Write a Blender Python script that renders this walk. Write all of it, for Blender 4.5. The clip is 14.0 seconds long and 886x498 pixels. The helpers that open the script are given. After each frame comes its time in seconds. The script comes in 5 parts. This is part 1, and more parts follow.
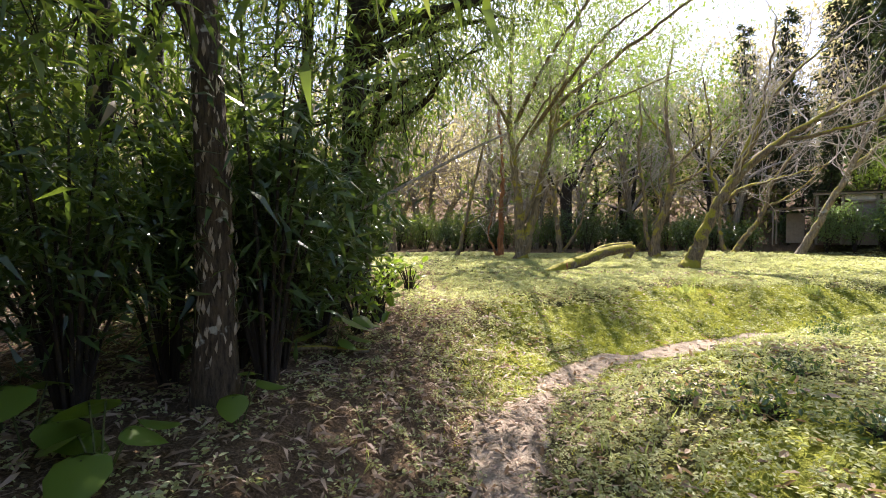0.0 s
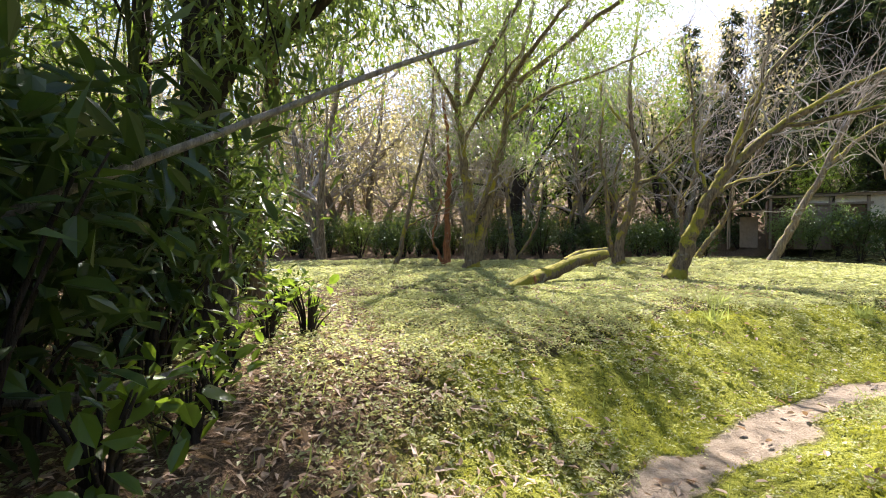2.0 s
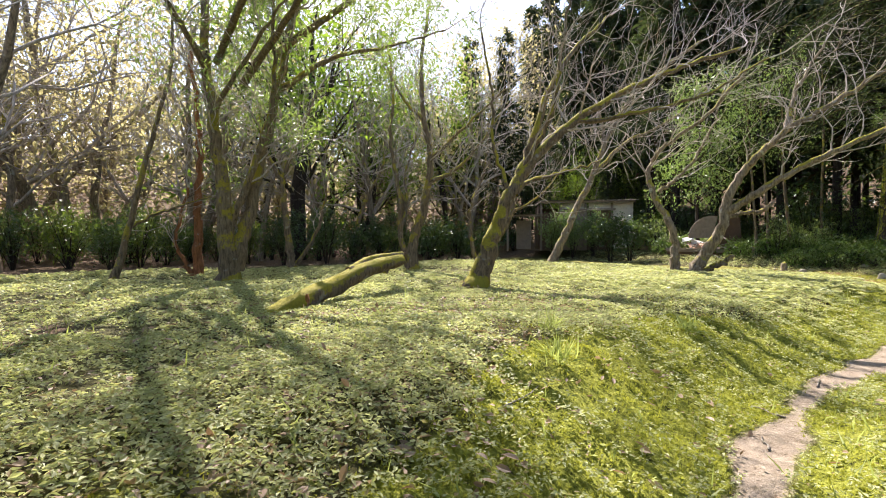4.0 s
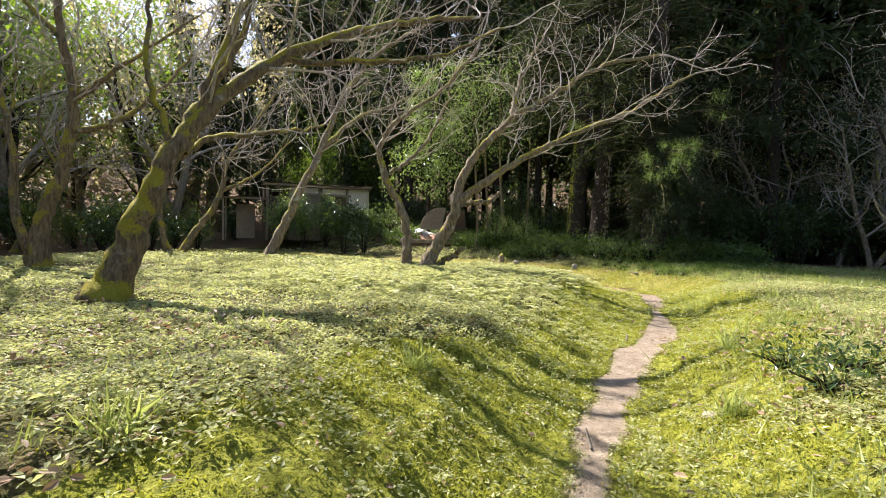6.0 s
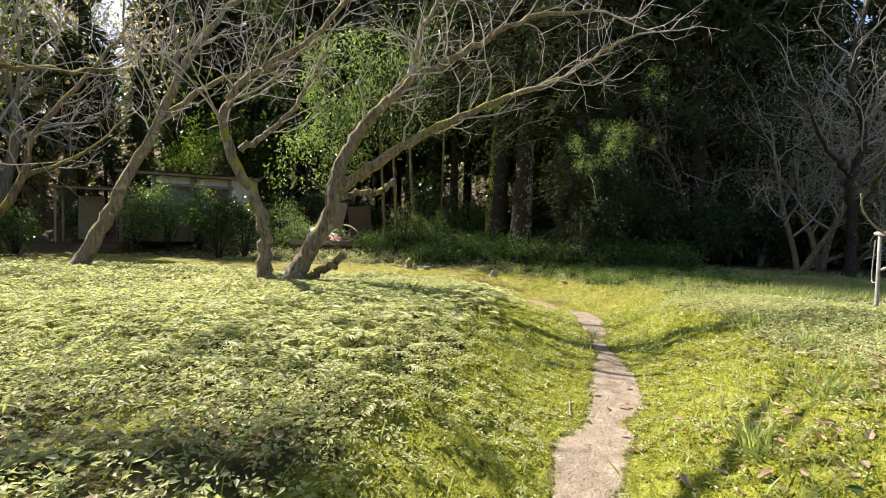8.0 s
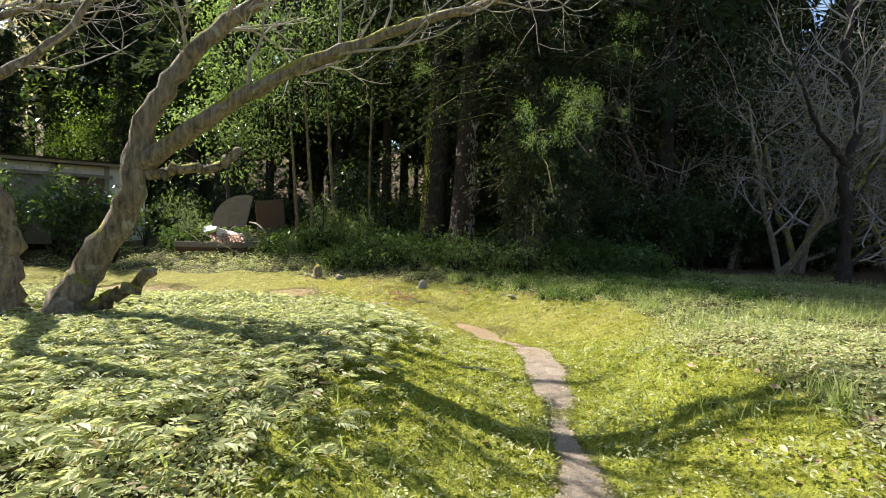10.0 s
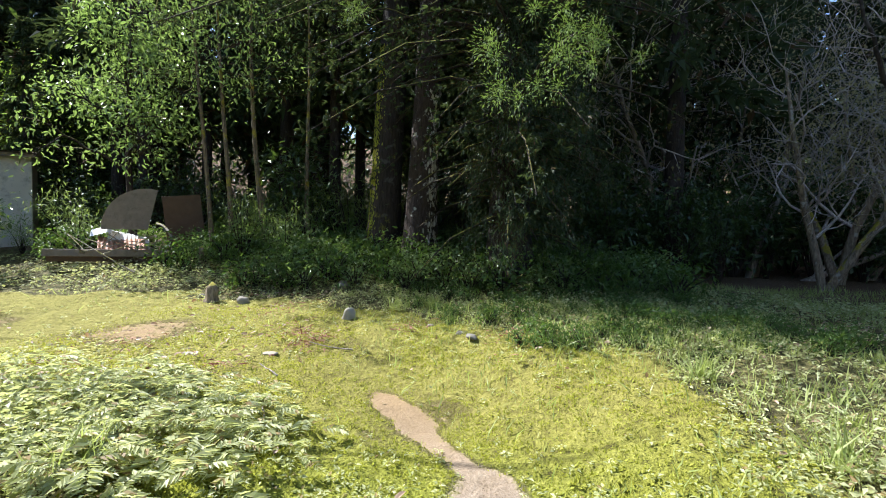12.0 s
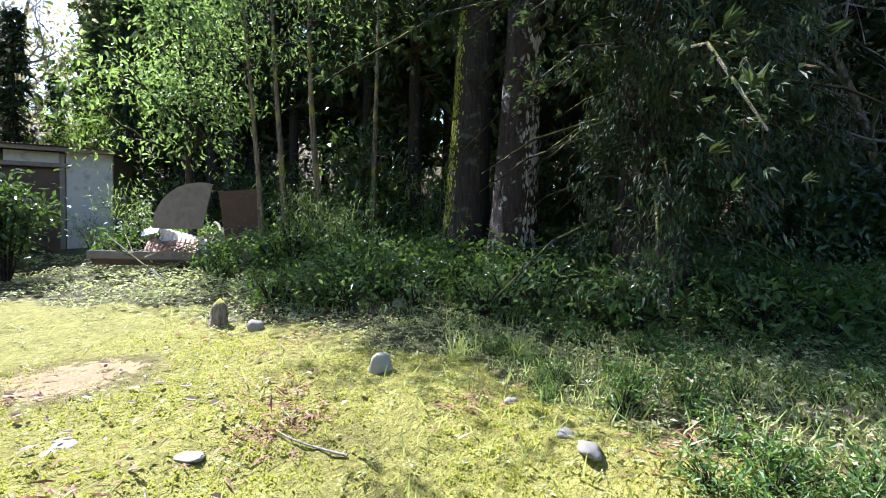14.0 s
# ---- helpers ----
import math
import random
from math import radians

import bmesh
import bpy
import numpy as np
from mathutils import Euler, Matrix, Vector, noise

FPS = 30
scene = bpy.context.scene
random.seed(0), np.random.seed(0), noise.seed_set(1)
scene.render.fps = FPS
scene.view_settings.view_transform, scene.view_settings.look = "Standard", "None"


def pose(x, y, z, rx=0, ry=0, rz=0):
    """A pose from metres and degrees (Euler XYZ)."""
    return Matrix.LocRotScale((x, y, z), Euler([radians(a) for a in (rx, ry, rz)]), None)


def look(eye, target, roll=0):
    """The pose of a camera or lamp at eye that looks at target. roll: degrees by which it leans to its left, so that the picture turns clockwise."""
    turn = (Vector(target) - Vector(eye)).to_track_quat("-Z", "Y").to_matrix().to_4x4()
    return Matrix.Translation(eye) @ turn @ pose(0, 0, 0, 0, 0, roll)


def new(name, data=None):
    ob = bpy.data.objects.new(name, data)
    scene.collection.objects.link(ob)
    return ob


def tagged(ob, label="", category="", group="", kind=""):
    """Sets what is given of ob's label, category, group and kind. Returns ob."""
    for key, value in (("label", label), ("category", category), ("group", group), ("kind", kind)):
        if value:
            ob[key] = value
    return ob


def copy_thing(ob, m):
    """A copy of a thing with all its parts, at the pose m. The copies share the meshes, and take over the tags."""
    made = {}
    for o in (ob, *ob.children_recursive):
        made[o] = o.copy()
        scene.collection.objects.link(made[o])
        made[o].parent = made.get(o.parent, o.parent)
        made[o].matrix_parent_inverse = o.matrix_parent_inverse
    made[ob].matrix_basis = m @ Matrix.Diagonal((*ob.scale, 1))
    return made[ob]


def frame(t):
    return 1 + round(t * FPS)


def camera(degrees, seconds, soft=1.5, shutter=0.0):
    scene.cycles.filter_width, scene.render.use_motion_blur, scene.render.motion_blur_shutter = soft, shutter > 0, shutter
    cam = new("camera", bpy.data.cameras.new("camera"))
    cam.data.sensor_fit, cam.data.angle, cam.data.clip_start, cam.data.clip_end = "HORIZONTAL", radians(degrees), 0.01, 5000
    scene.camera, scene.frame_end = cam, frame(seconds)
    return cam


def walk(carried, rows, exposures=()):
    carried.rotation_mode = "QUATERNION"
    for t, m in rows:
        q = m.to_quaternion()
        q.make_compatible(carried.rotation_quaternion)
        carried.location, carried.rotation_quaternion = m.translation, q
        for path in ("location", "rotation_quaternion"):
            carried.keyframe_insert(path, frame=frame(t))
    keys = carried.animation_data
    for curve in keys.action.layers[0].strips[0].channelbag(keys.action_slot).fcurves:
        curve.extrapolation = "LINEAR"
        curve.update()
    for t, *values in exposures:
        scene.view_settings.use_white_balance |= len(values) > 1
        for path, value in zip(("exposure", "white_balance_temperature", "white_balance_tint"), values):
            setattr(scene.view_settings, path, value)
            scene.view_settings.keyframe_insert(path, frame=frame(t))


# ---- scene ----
cam = camera(86.4, 14.0, 1.0)
METRES, EYE, TILT, LEAN, TURN = 18.0, 1.4, -2.0, 0.0, 0.0
ROWS = [
    (0.0, 0.0, 0.0, 0.0, 0.0, 0.0, -0.0),
    (0.5, 0.0022, 0.0385, 0.0007, -0.66, 0.13, -0.03),
    (1.0, 0.0031, 0.0752, 0.0014, -1.67, 0.22, -0.04),
    (1.5, 0.0055, 0.1123, 0.0028, -2.99, 0.31, -0.02),
    (2.0, 0.0107, 0.1468, 0.0044, -6.96, 0.52, 0.22),
    (4.5, 0.0915, 0.299, 0.0074, -39.59, 0.23, 1.49),
    (5.0, 0.122, 0.3191, 0.0064, -47.6, -0.26, 1.76),
    (5.5, 0.153, 0.3352, 0.006, -55.25, -0.6, 1.21),
    (6.0, 0.1886, 0.3478, 0.0074, -62.21, -1.06, 0.5),
    (6.5, 0.2222, 0.3553, 0.0087, -67.12, -1.17, 0.23),
    (7.0, 0.2561, 0.3639, 0.0107, -68.98, -1.25, 0.51),
    (7.5, 0.2909, 0.3694, 0.012, -70.22, -1.37, 0.59),
    (8.0, 0.3255, 0.3737, 0.012, -71.36, -1.39, 0.62),
    (10.5, 0.5064, 0.3776, 0.0157, -77.64, -1.79, 0.88),
    (11.0, 0.543, 0.3747, 0.0179, -78.26, -1.85, 0.93),
    (11.5, 0.5795, 0.3752, 0.0201, -78.38, -1.87, 0.97),
    (12.0, 0.615, 0.3752, 0.0201, -78.18, -1.95, 1.04),
    (12.5, 0.6496, 0.3781, 0.0184, -77.43, -1.91, 0.98),
    (13.0, 0.6859, 0.3803, 0.0177, -75.93, -1.88, 0.87),
    (13.5, 0.7192, 0.3867, 0.0173, -71.18, -1.78, 0.84),
    (14.0, 0.7518, 0.3969, 0.0181, -64.8, -1.41, 0.85),
]
walk(cam, [(t, pose(0, 0, EYE, TILT, LEAN, TURN) @ pose(METRES * x, METRES * y, METRES * z, 90 + pitch, roll, yaw)) for t, x, y, z, yaw, pitch, roll in ROWS],
     [(0.0, 1.85, 6500, 22), (2.0, 1.75, 6450, 20), (5.0, 1.6, 6450, 19), (8.0, 1.45, 6600, 15), (11.0, 1.45, 6000, 13), (12.5, 1.65, 5600, 14), (13.2, 1.8, 5400, 16), (14.0, 2.05, 5300, 19)])

# ---- light ----
SUN_YAW, SUN_UP = 18.0, 46.0          # degrees clockwise from +y, degrees over the horizon
world = bpy.data.worlds.new("world")
scene.world = world
world.use_nodes = True
wn = world.node_tree
sky = wn.nodes.new("ShaderNodeTexSky")
sky.sky_type, sky.sun_disc = "NISHITA", False
sky.sun_elevation, sky.sun_rotation = radians(SUN_UP), radians(SUN_YAW)
sky.air_density, sky.dust_density = 1.0, 0.9
wn.links.new(sky.outputs[0], wn.nodes["Background"].inputs[0])
wn.nodes["Background"].inputs[1].default_value = 0.1
sun = new("sun", bpy.data.lights.new("sun", "SUN"))
sun.data.energy, sun.data.angle, sun.data.color = 5.0, radians(0.55), (1.0, 0.95, 0.86)
sd = Vector((math.sin(radians(SUN_YAW)) * math.cos(radians(SUN_UP)), math.cos(radians(SUN_YAW)) * math.cos(radians(SUN_UP)), math.sin(radians(SUN_UP))))
sun.matrix_world = look(sd * 60, (0, 0, 0))

# ---- materials ----


class Nodes:
    """A small helper that strings node materials together."""

    def __init__(self, name):
        self.mat = bpy.data.materials.new(name)
        self.mat.use_nodes = True
        self.tree = self.mat.node_tree
        self.bsdf = self.tree.nodes["Principled BSDF"]
        self.out = self.tree.nodes["Material Output"]

    def add(self, kind, **values):
        n = self.tree.nodes.new(kind)
        for k, v in values.items():
            n.inputs[k.replace("_", " ")].default_value = v
        return n

    def link(self, a, b):
        self.tree.links.new(a, b)

    def coords(self, which="Object"):
        return self.add("ShaderNodeTexCoord").outputs[which]

    def noise(self, scale, detail=4, rough=0.6, vec=None, out="Fac"):
        n = self.add("ShaderNodeTexNoise", Scale=scale, Detail=detail, Roughness=rough)
        if vec is not None:
            self.link(vec, n.inputs["Vector"])
        return n.outputs[out]

    def ramp(self, fac, *stops):
        n = self.add("ShaderNodeValToRGB")
        el = n.color_ramp.elements
        while len(el) < len(stops):
            el.new(0.5)
        for e, (p, c) in zip(el, stops):
            e.position, e.color = p, (*c, 1) if len(c) == 3 else c
        self.link(fac, n.inputs[0])
        return n.outputs[0]

    def grey(self, fac, a, b):
        n = self.add("ShaderNodeMapRange")
        n.inputs["From Min"].default_value, n.inputs["From Max"].default_value = a, b
        self.link(fac, n.inputs["Value"])
        return n.outputs[0]

    def mix(self, fac, a, b, blend="MIX"):
        n = self.tree.nodes.new("ShaderNodeMix")
        n.data_type, n.blend_type = "RGBA", blend
        for sock, v in ((n.inputs[0], fac), (n.inputs[6], a), (n.inputs[7], b)):
            if hasattr(v, "links"):
                self.link(v, sock)
            else:
                sock.default_value = v if isinstance(v, (int, float)) else (*v, 1)
        return n.outputs[2]

    def math(self, op, a, b=0.0):
        n = self.tree.nodes.new("ShaderNodeMath")
        n.operation = op
        for sock, v in zip(n.inputs, (a, b)):
            if hasattr(v, "links"):
                self.link(v, sock)
            else:
                sock.default_value = v
        return n.outputs[0]

    def bump(self, height, strength=0.5, distance=0.02):
        n = self.add("ShaderNodeBump", Strength=strength, Distance=distance)
        self.link(height, n.inputs["Height"])
        self.link(n.outputs[0], self.bsdf.inputs["Normal"])

    def finish(self, color, rough=0.7, spec=0.4, metal=0.0):
        b = self.bsdf.inputs
        for sock, v in ((b["Base Color"], color), (b["Roughness"], rough)):
            if hasattr(v, "links"):
                self.link(v, sock)
            else:
                sock.default_value = v if isinstance(v, (int, float)) else (*v, 1)
        b["Specular IOR Level"].default_value, b["Metallic"].default_value = spec, metal
        return self.mat


def leaf_material(name, dark, light, through_colour, glow=0.4, rough=0.45, spec=0.4, old=None, old_share=0.0):
    """A leaf: its colour varies leaf by leaf and in drifts, and some light passes through the blade."""
    m = Nodes(name)
    island = m.add("ShaderNodeNewGeometry").outputs["Random Per Island"]
    drift = m.grey(m.noise(0.9, 3, 0.6, m.coords()), 0.3, 0.7)
    base = m.mix(island, dark, light)
    base = m.mix(m.math("MULTIPLY", drift, 0.45), base, light)
    if old:
        share = m.math("LESS_THAN", m.math("FRACT", m.math("MULTIPLY", island, 37.3)), old_share)
        base = m.mix(share, base, old)
    m.finish(base, rough, spec)
    tr = m.add("ShaderNodeBsdfTranslucent")
    m.link(m.mix(0.7, base, through_colour), tr.inputs[0])
    mx = m.add("ShaderNodeMixShader", Fac=glow)
    m.link(m.bsdf.outputs[0], mx.inputs[1])
    m.link(tr.outputs[0], mx.inputs[2])
    m.link(mx.outputs[0], m.out.inputs[0])
    return m.mat


def bark_material(name, dark, light, moss=0.4, moss_colour=(0.2, 0.19, 0.02), scale=1.0, lichen=0.15):
    m = Nodes(name)
    co = m.coords()
    st = m.add("ShaderNodeMapping")
    st.inputs["Scale"].default_value = (9 * scale, 9 * scale, 1.6 * scale)
    m.link(co, st.inputs[0])
    grain = m.noise(3.0, 6, 0.7, st.outputs[0])
    patch = m.noise(2.3 * scale, 4, 0.6, co)
    fine = m.noise(34.0, 4, 0.7, co)
    col = m.ramp(grain, (0.3, dark), (0.62, light), (0.8, [c * 1.3 for c in light]))
    pale = m.ramp(m.noise(6.0 * scale, 3, 0.5, co), (0.62, (0, 0, 0)), (0.7, (1, 1, 1)))
    col = m.mix(m.math("MULTIPLY", pale, lichen * 3), col, (0.42, 0.42, 0.36))
    if moss:
        nz = m.add("ShaderNodeSeparateXYZ")
        m.link(m.add("ShaderNodeNewGeometry").outputs["Normal"], nz.inputs[0])
        up = m.math("ADD", m.math("MULTIPLY", nz.outputs[2], 0.3), patch)
        up = m.math("ADD", up, m.math("MULTIPLY", fine, 0.25))
        mask = m.grey(up, 0.97 - moss * 0.5, 1.04 - moss * 0.5)
        green = m.mix(fine, [c * 0.5 for c in moss_colour], [c * 1.7 for c in moss_colour])
        col = m.mix(mask, col, green)
    m.bump(m.math("ADD", grain, m.math("MULTIPLY", fine, 0.5)), 0.9, 0.03)
    return m.finish(col, 0.85, 0.25)


M = {}
M["bark"] = bark_material("mossy_bark", (0.04, 0.03, 0.02), (0.26, 0.2, 0.125), 0.6, (0.27, 0.23, 0.03))
M["bark_low"] = bark_material("mossier_bark", (0.04, 0.03, 0.02), (0.24, 0.18, 0.11), 0.62, (0.26, 0.23, 0.025))
M["bark_pale"] = bark_material("pale_bark", (0.05, 0.04, 0.028), (0.33, 0.265, 0.18), 0.42, (0.27, 0.24, 0.03), lichen=0.25)
M["bark_red"] = bark_material("reddish_bark", (0.12, 0.045, 0.018), (0.36, 0.16, 0.07), 0.15)
M["bark_dark"] = bark_material("cedar_bark", (0.014, 0.011, 0.008), (0.055, 0.042, 0.032), 0.4, (0.14, 0.13, 0.02), lichen=0.04)
M["bark_peeldark"] = bark_material("flaking_cedar_bark", (0.016, 0.011, 0.008), (0.07, 0.05, 0.037), 0.15, lichen=0.3, scale=1.5)
M["bark_peel"] = bark_material("peeling_bark", (0.016, 0.011, 0.008), (0.12, 0.09, 0.06), 0.25, lichen=0.4, scale=1.9)
M["twig"] = bark_material("twig_bark", (0.24, 0.2, 0.165), (0.56, 0.5, 0.43), 0.0, lichen=0.1)
M["deadwood"] = bark_material("dead_wood", (0.1, 0.085, 0.07), (0.42, 0.37, 0.3), 0.1)
M["culm"] = bark_material("bamboo_culm", (0.03, 0.045, 0.012), (0.13, 0.15, 0.05), 0.0, lichen=0.1)
M["herb"] = leaf_material("herb_leaf", (0.1, 0.13, 0.035), (0.6, 0.61, 0.33), (0.62, 0.66, 0.2), 0.45, 0.5, 0.3, old=(0.3, 0.2, 0.1), old_share=0.1)
M["grass"] = leaf_material("grass_blade", (0.15, 0.2, 0.04), (0.38, 0.43, 0.16), (0.5, 0.58, 0.12), 0.45)
M["moss"] = leaf_material("moss_tuft", (0.16, 0.18, 0.02), (0.44, 0.45, 0.08), (0.55, 0.56, 0.06), 0.35, 0.8, 0.1)
M["litter"] = leaf_material("dead_leaf", (0.16, 0.1, 0.06), (0.46, 0.34, 0.23), (0.5, 0.3, 0.12), 0.2, 0.6)
M["red_litter"] = leaf_material("dead_conifer_spray", (0.14, 0.05, 0.03), (0.3, 0.13, 0.08), (0.35, 0.12, 0.05), 0.15, 0.7)
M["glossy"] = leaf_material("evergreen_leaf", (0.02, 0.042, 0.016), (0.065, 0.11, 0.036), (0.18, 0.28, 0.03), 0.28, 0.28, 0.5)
M["fresh"] = leaf_material("fresh_leaf", (0.05, 0.11, 0.015), (0.14, 0.22, 0.035), (0.3, 0.45, 0.03), 0.45, 0.35, 0.5)
M["willow"] = leaf_material("narrow_leaf", (0.06, 0.11, 0.03), (0.18, 0.25, 0.08), (0.32, 0.42, 0.08), 0.45, 0.4)
M["bamboo_leaf"] = leaf_material("bamboo_leaf", (0.02, 0.045, 0.012), (0.07, 0.12, 0.03), (0.3, 0.42, 0.04), 0.4, 0.35, old=(0.2, 0.15, 0.07), old_share=0.06)
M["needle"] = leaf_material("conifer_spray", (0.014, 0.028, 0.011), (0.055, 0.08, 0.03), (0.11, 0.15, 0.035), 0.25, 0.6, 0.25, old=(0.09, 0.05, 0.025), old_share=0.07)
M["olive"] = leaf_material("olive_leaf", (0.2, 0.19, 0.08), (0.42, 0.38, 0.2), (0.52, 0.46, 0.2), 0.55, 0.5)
# the cedar spray again, lighter: sunlight is put into its colour
M["needle_sun"] = leaf_material("sun_tinted_conifer_spray", (0.11, 0.17, 0.04), (0.22, 0.32, 0.09), (0.2, 0.28, 0.04), 0.3, 0.6, 0.25)
M["fern"] = leaf_material("undergrowth_leaf", (0.03, 0.07, 0.015), (0.1, 0.17, 0.04), (0.2, 0.32, 0.03), 0.4, 0.5, 0.35)
M["bright"] = leaf_material("bright_glossy_leaf", (0.08, 0.13, 0.04), (0.2, 0.28, 0.1), (0.32, 0.46, 0.08), 0.4, 0.3, 0.5)
M["bud"] = leaf_material("young_leaf", (0.25, 0.3, 0.03), (0.4, 0.45, 0.06), (0.6, 0.65, 0.05), 0.5, 0.45)


def ground_material():
    """Earth, moss, lawn, litter and bare soil, laid out by the sheet's own zones."""
    m = Nodes("woodland_ground")
    co = m.coords()
    zone = m.add("ShaderNodeAttribute")
    zone.attribute_name = "zone"
    sep = m.add("ShaderNodeSeparateColor")
    m.link(zone.outputs["Color"], sep.inputs[0])
    dirt, moss, litter = sep.outputs[0], sep.outputs[1], sep.outputs[2]
    coarse, mid, fine = m.noise(1.7, 4, 0.6, co), m.noise(9.0, 5, 0.65, co), m.noise(70.0, 4, 0.75, co)
    lawn = m.ramp(mid, (0.32, (0.035, 0.03, 0.014)), (0.5, (0.11, 0.105, 0.04)), (0.68, (0.27, 0.24, 0.11)))
    lump = m.noise(24.0, 3, 0.6, co)
    cushion = m.math("ADD", m.math("ADD", m.math("MULTIPLY", mid, 0.35), m.math("MULTIPLY", fine, 0.25)), m.math("MULTIPLY", lump, 0.4))
    green = m.ramp(cushion, (0.38, (0.05, 0.05, 0.012)), (0.46, (0.2, 0.22, 0.025)), (0.54, (0.31, 0.33, 0.05)), (0.66, (0.42, 0.42, 0.09)))
    dry = m.math("MULTIPLY", zone.outputs["Alpha"], 0.55)
    green = m.mix(dry, green, m.mix(mid, (0.17, 0.14, 0.04), (0.42, 0.35, 0.13)))
    soil = m.ramp(m.math("ADD", m.math("MULTIPLY", mid, 0.5), m.math("MULTIPLY", fine, 0.5)), (0.36, (0.07, 0.05, 0.036)), (0.44, (0.22, 0.175, 0.13)), (0.56, (0.29, 0.24, 0.185)), (0.66, (0.42, 0.36, 0.29)))
    soil = m.mix(zone.outputs["Alpha"], soil, m.mix(fine, (0.14, 0.09, 0.045), (0.38, 0.28, 0.16)))
    leafy = m.ramp(fine, (0.3, (0.05, 0.032, 0.02)), (0.5, (0.15, 0.1, 0.06)), (0.7, (0.3, 0.22, 0.14)))
    edge = m.math("ADD", m.math("MULTIPLY", m.math("SUBTRACT", mid, 0.5), 0.9), m.math("MULTIPLY", m.math("SUBTRACT", fine, 0.5), 0.7))

    def mask(v, lo=0.4, hi=0.6):
        return m.grey(m.math("ADD", v, edge), lo, hi)

    col = m.mix(mask(moss), lawn, green)
    col = m.mix(mask(litter), col, leafy)
    col = m.mix(mask(dirt, 0.36, 0.74), col, soil)
    col = m.mix(m.math("MULTIPLY", coarse, 0.35), col, (0.5, 0.45, 0.3), "OVERLAY")
    h = m.math("ADD", m.math("MULTIPLY", mid, 1.0), m.math("MULTIPLY", fine, 0.5))
    h = m.math("ADD", h, m.math("MULTIPLY", m.noise(26.0, 3, 0.6, co), 0.7))
    trodden = m.math("SUBTRACT", 1.0, m.math("MULTIPLY", mask(dirt), 0.68))
    m.bump(m.math("MULTIPLY", h, trodden), 1.0, 0.06)
    return m.finish(col, 0.92, 0.15)


M["ground"] = ground_material()

# ---- mesh tools ----
rng = np.random.default_rng(7)


def mesh_of(name, verts, faces, mat, smooth=False):
    """A mesh from an array of points and an array (or list of arrays) of tri or quad corners."""
    me = bpy.data.meshes.new(name)
    faces = faces if isinstance(faces, list) else [faces]
    faces = [np.asarray(f, np.int32) for f in faces if len(f)]
    verts = np.asarray(verts, np.float32)
    me.vertices.add(len(verts))
    me.vertices.foreach_set("co", verts.ravel())
    loops = np.concatenate([f.ravel() for f in faces])
    counts = np.concatenate([np.full(len(f), f.shape[1], np.int32) for f in faces])
    me.loops.add(len(loops))
    me.loops.foreach_set("vertex_index", loops)
    me.polygons.add(len(counts))
    me.polygons.foreach_set("loop_start", np.concatenate([[0], np.cumsum(counts)[:-1]]).astype(np.int32))
    me.polygons.foreach_set("loop_total", counts)
    me.polygons.foreach_set("use_smooth", np.full(len(counts), smooth))
    me.update(calc_edges=True)
    me.materials.append(mat)
    return me


def part(name, me, parent, label=""):
    ob = new(name, me)
    ob.parent = parent
    return tagged(ob, label) if label else ob


def thing(name, place, label, category, group="", turn=0.0, scale=1.0):
    ob = new(name)
    ob.empty_display_size = 0.2
    ob.location, ob.rotation_euler, ob.scale = place, (0, 0, radians(turn)), (scale,) * 3
    return tagged(ob, label, category, group)


class Tubes:
    """Gathers tapered, slightly knotty tubes into one mesh."""

    def __init__(self):
        self.v, self.q, self.t, self.n = [], [], [], 0

    def add(self, pts, radii, sides=6, knots=0.0):
        pts, radii = np.asarray(pts, float), np.asarray(radii, float)
        k = len(pts)
        tan = np.gradient(pts, axis=0)
        tan /= np.linalg.norm(tan, axis=1)[:, None] + 1e-9
        ref = np.array([0.31, 0.95, 0.05]) if abs(tan[0, 1]) < 0.9 else np.array([1.0, 0, 0])
        a = np.cross(tan, ref)
        a /= np.linalg.norm(a, axis=1)[:, None] + 1e-9
        b = np.cross(tan, a)
        ang = np.arange(sides) * 2 * np.pi / sides
        r = radii[:, None] * (1 + knots * rng.normal(size=(k, sides)))
        ring = pts[:, None] + r[..., None] * (np.cos(ang)[None, :, None] * a[:, None] + np.sin(ang)[None, :, None] * b[:, None])
        self.v.append(ring.reshape(-1, 3))
        i = np.arange(k - 1)[:, None] * sides
        j = np.arange(sides)[None]
        j2 = (j + 1) % sides
        self.q.append(np.stack([i + j, i + j2, i + sides + j2, i + sides + j], -1).reshape(-1, 4) + self.n)
        self.v.append(pts[-1:] + tan[-1:] * radii[-1])
        tip = self.n + k * sides
        last = self.n + (k - 1) * sides
        self.t.append(np.stack([last + np.arange(sides), last + (np.arange(sides) + 1) % sides, np.full(sides, tip)], -1))
        self.n = tip + 1

    def mesh(self, name, mat):
        return mesh_of(name, np.concatenate(self.v), [np.concatenate(self.q), np.concatenate(self.t)], mat, True)


def smooth_line(pts, n):
    """n points along a Catmull-Rom curve through pts."""
    p = np.asarray(pts, float)
    p = np.vstack([2 * p[0] - p[1], p, 2 * p[-1] - p[-2]])
    out = []
    for u in np.linspace(0, len(p) - 3 - 1e-6, n):
        i, f = int(u), u - int(u)
        a, b, c, d = p[i:i + 4]
        out.append(0.5 * (2 * b + (c - a) * f + (2 * a - 5 * b + 4 * c - d) * f**2 + (3 * b - a - 3 * c + d) * f**3))
    return np.array(out)


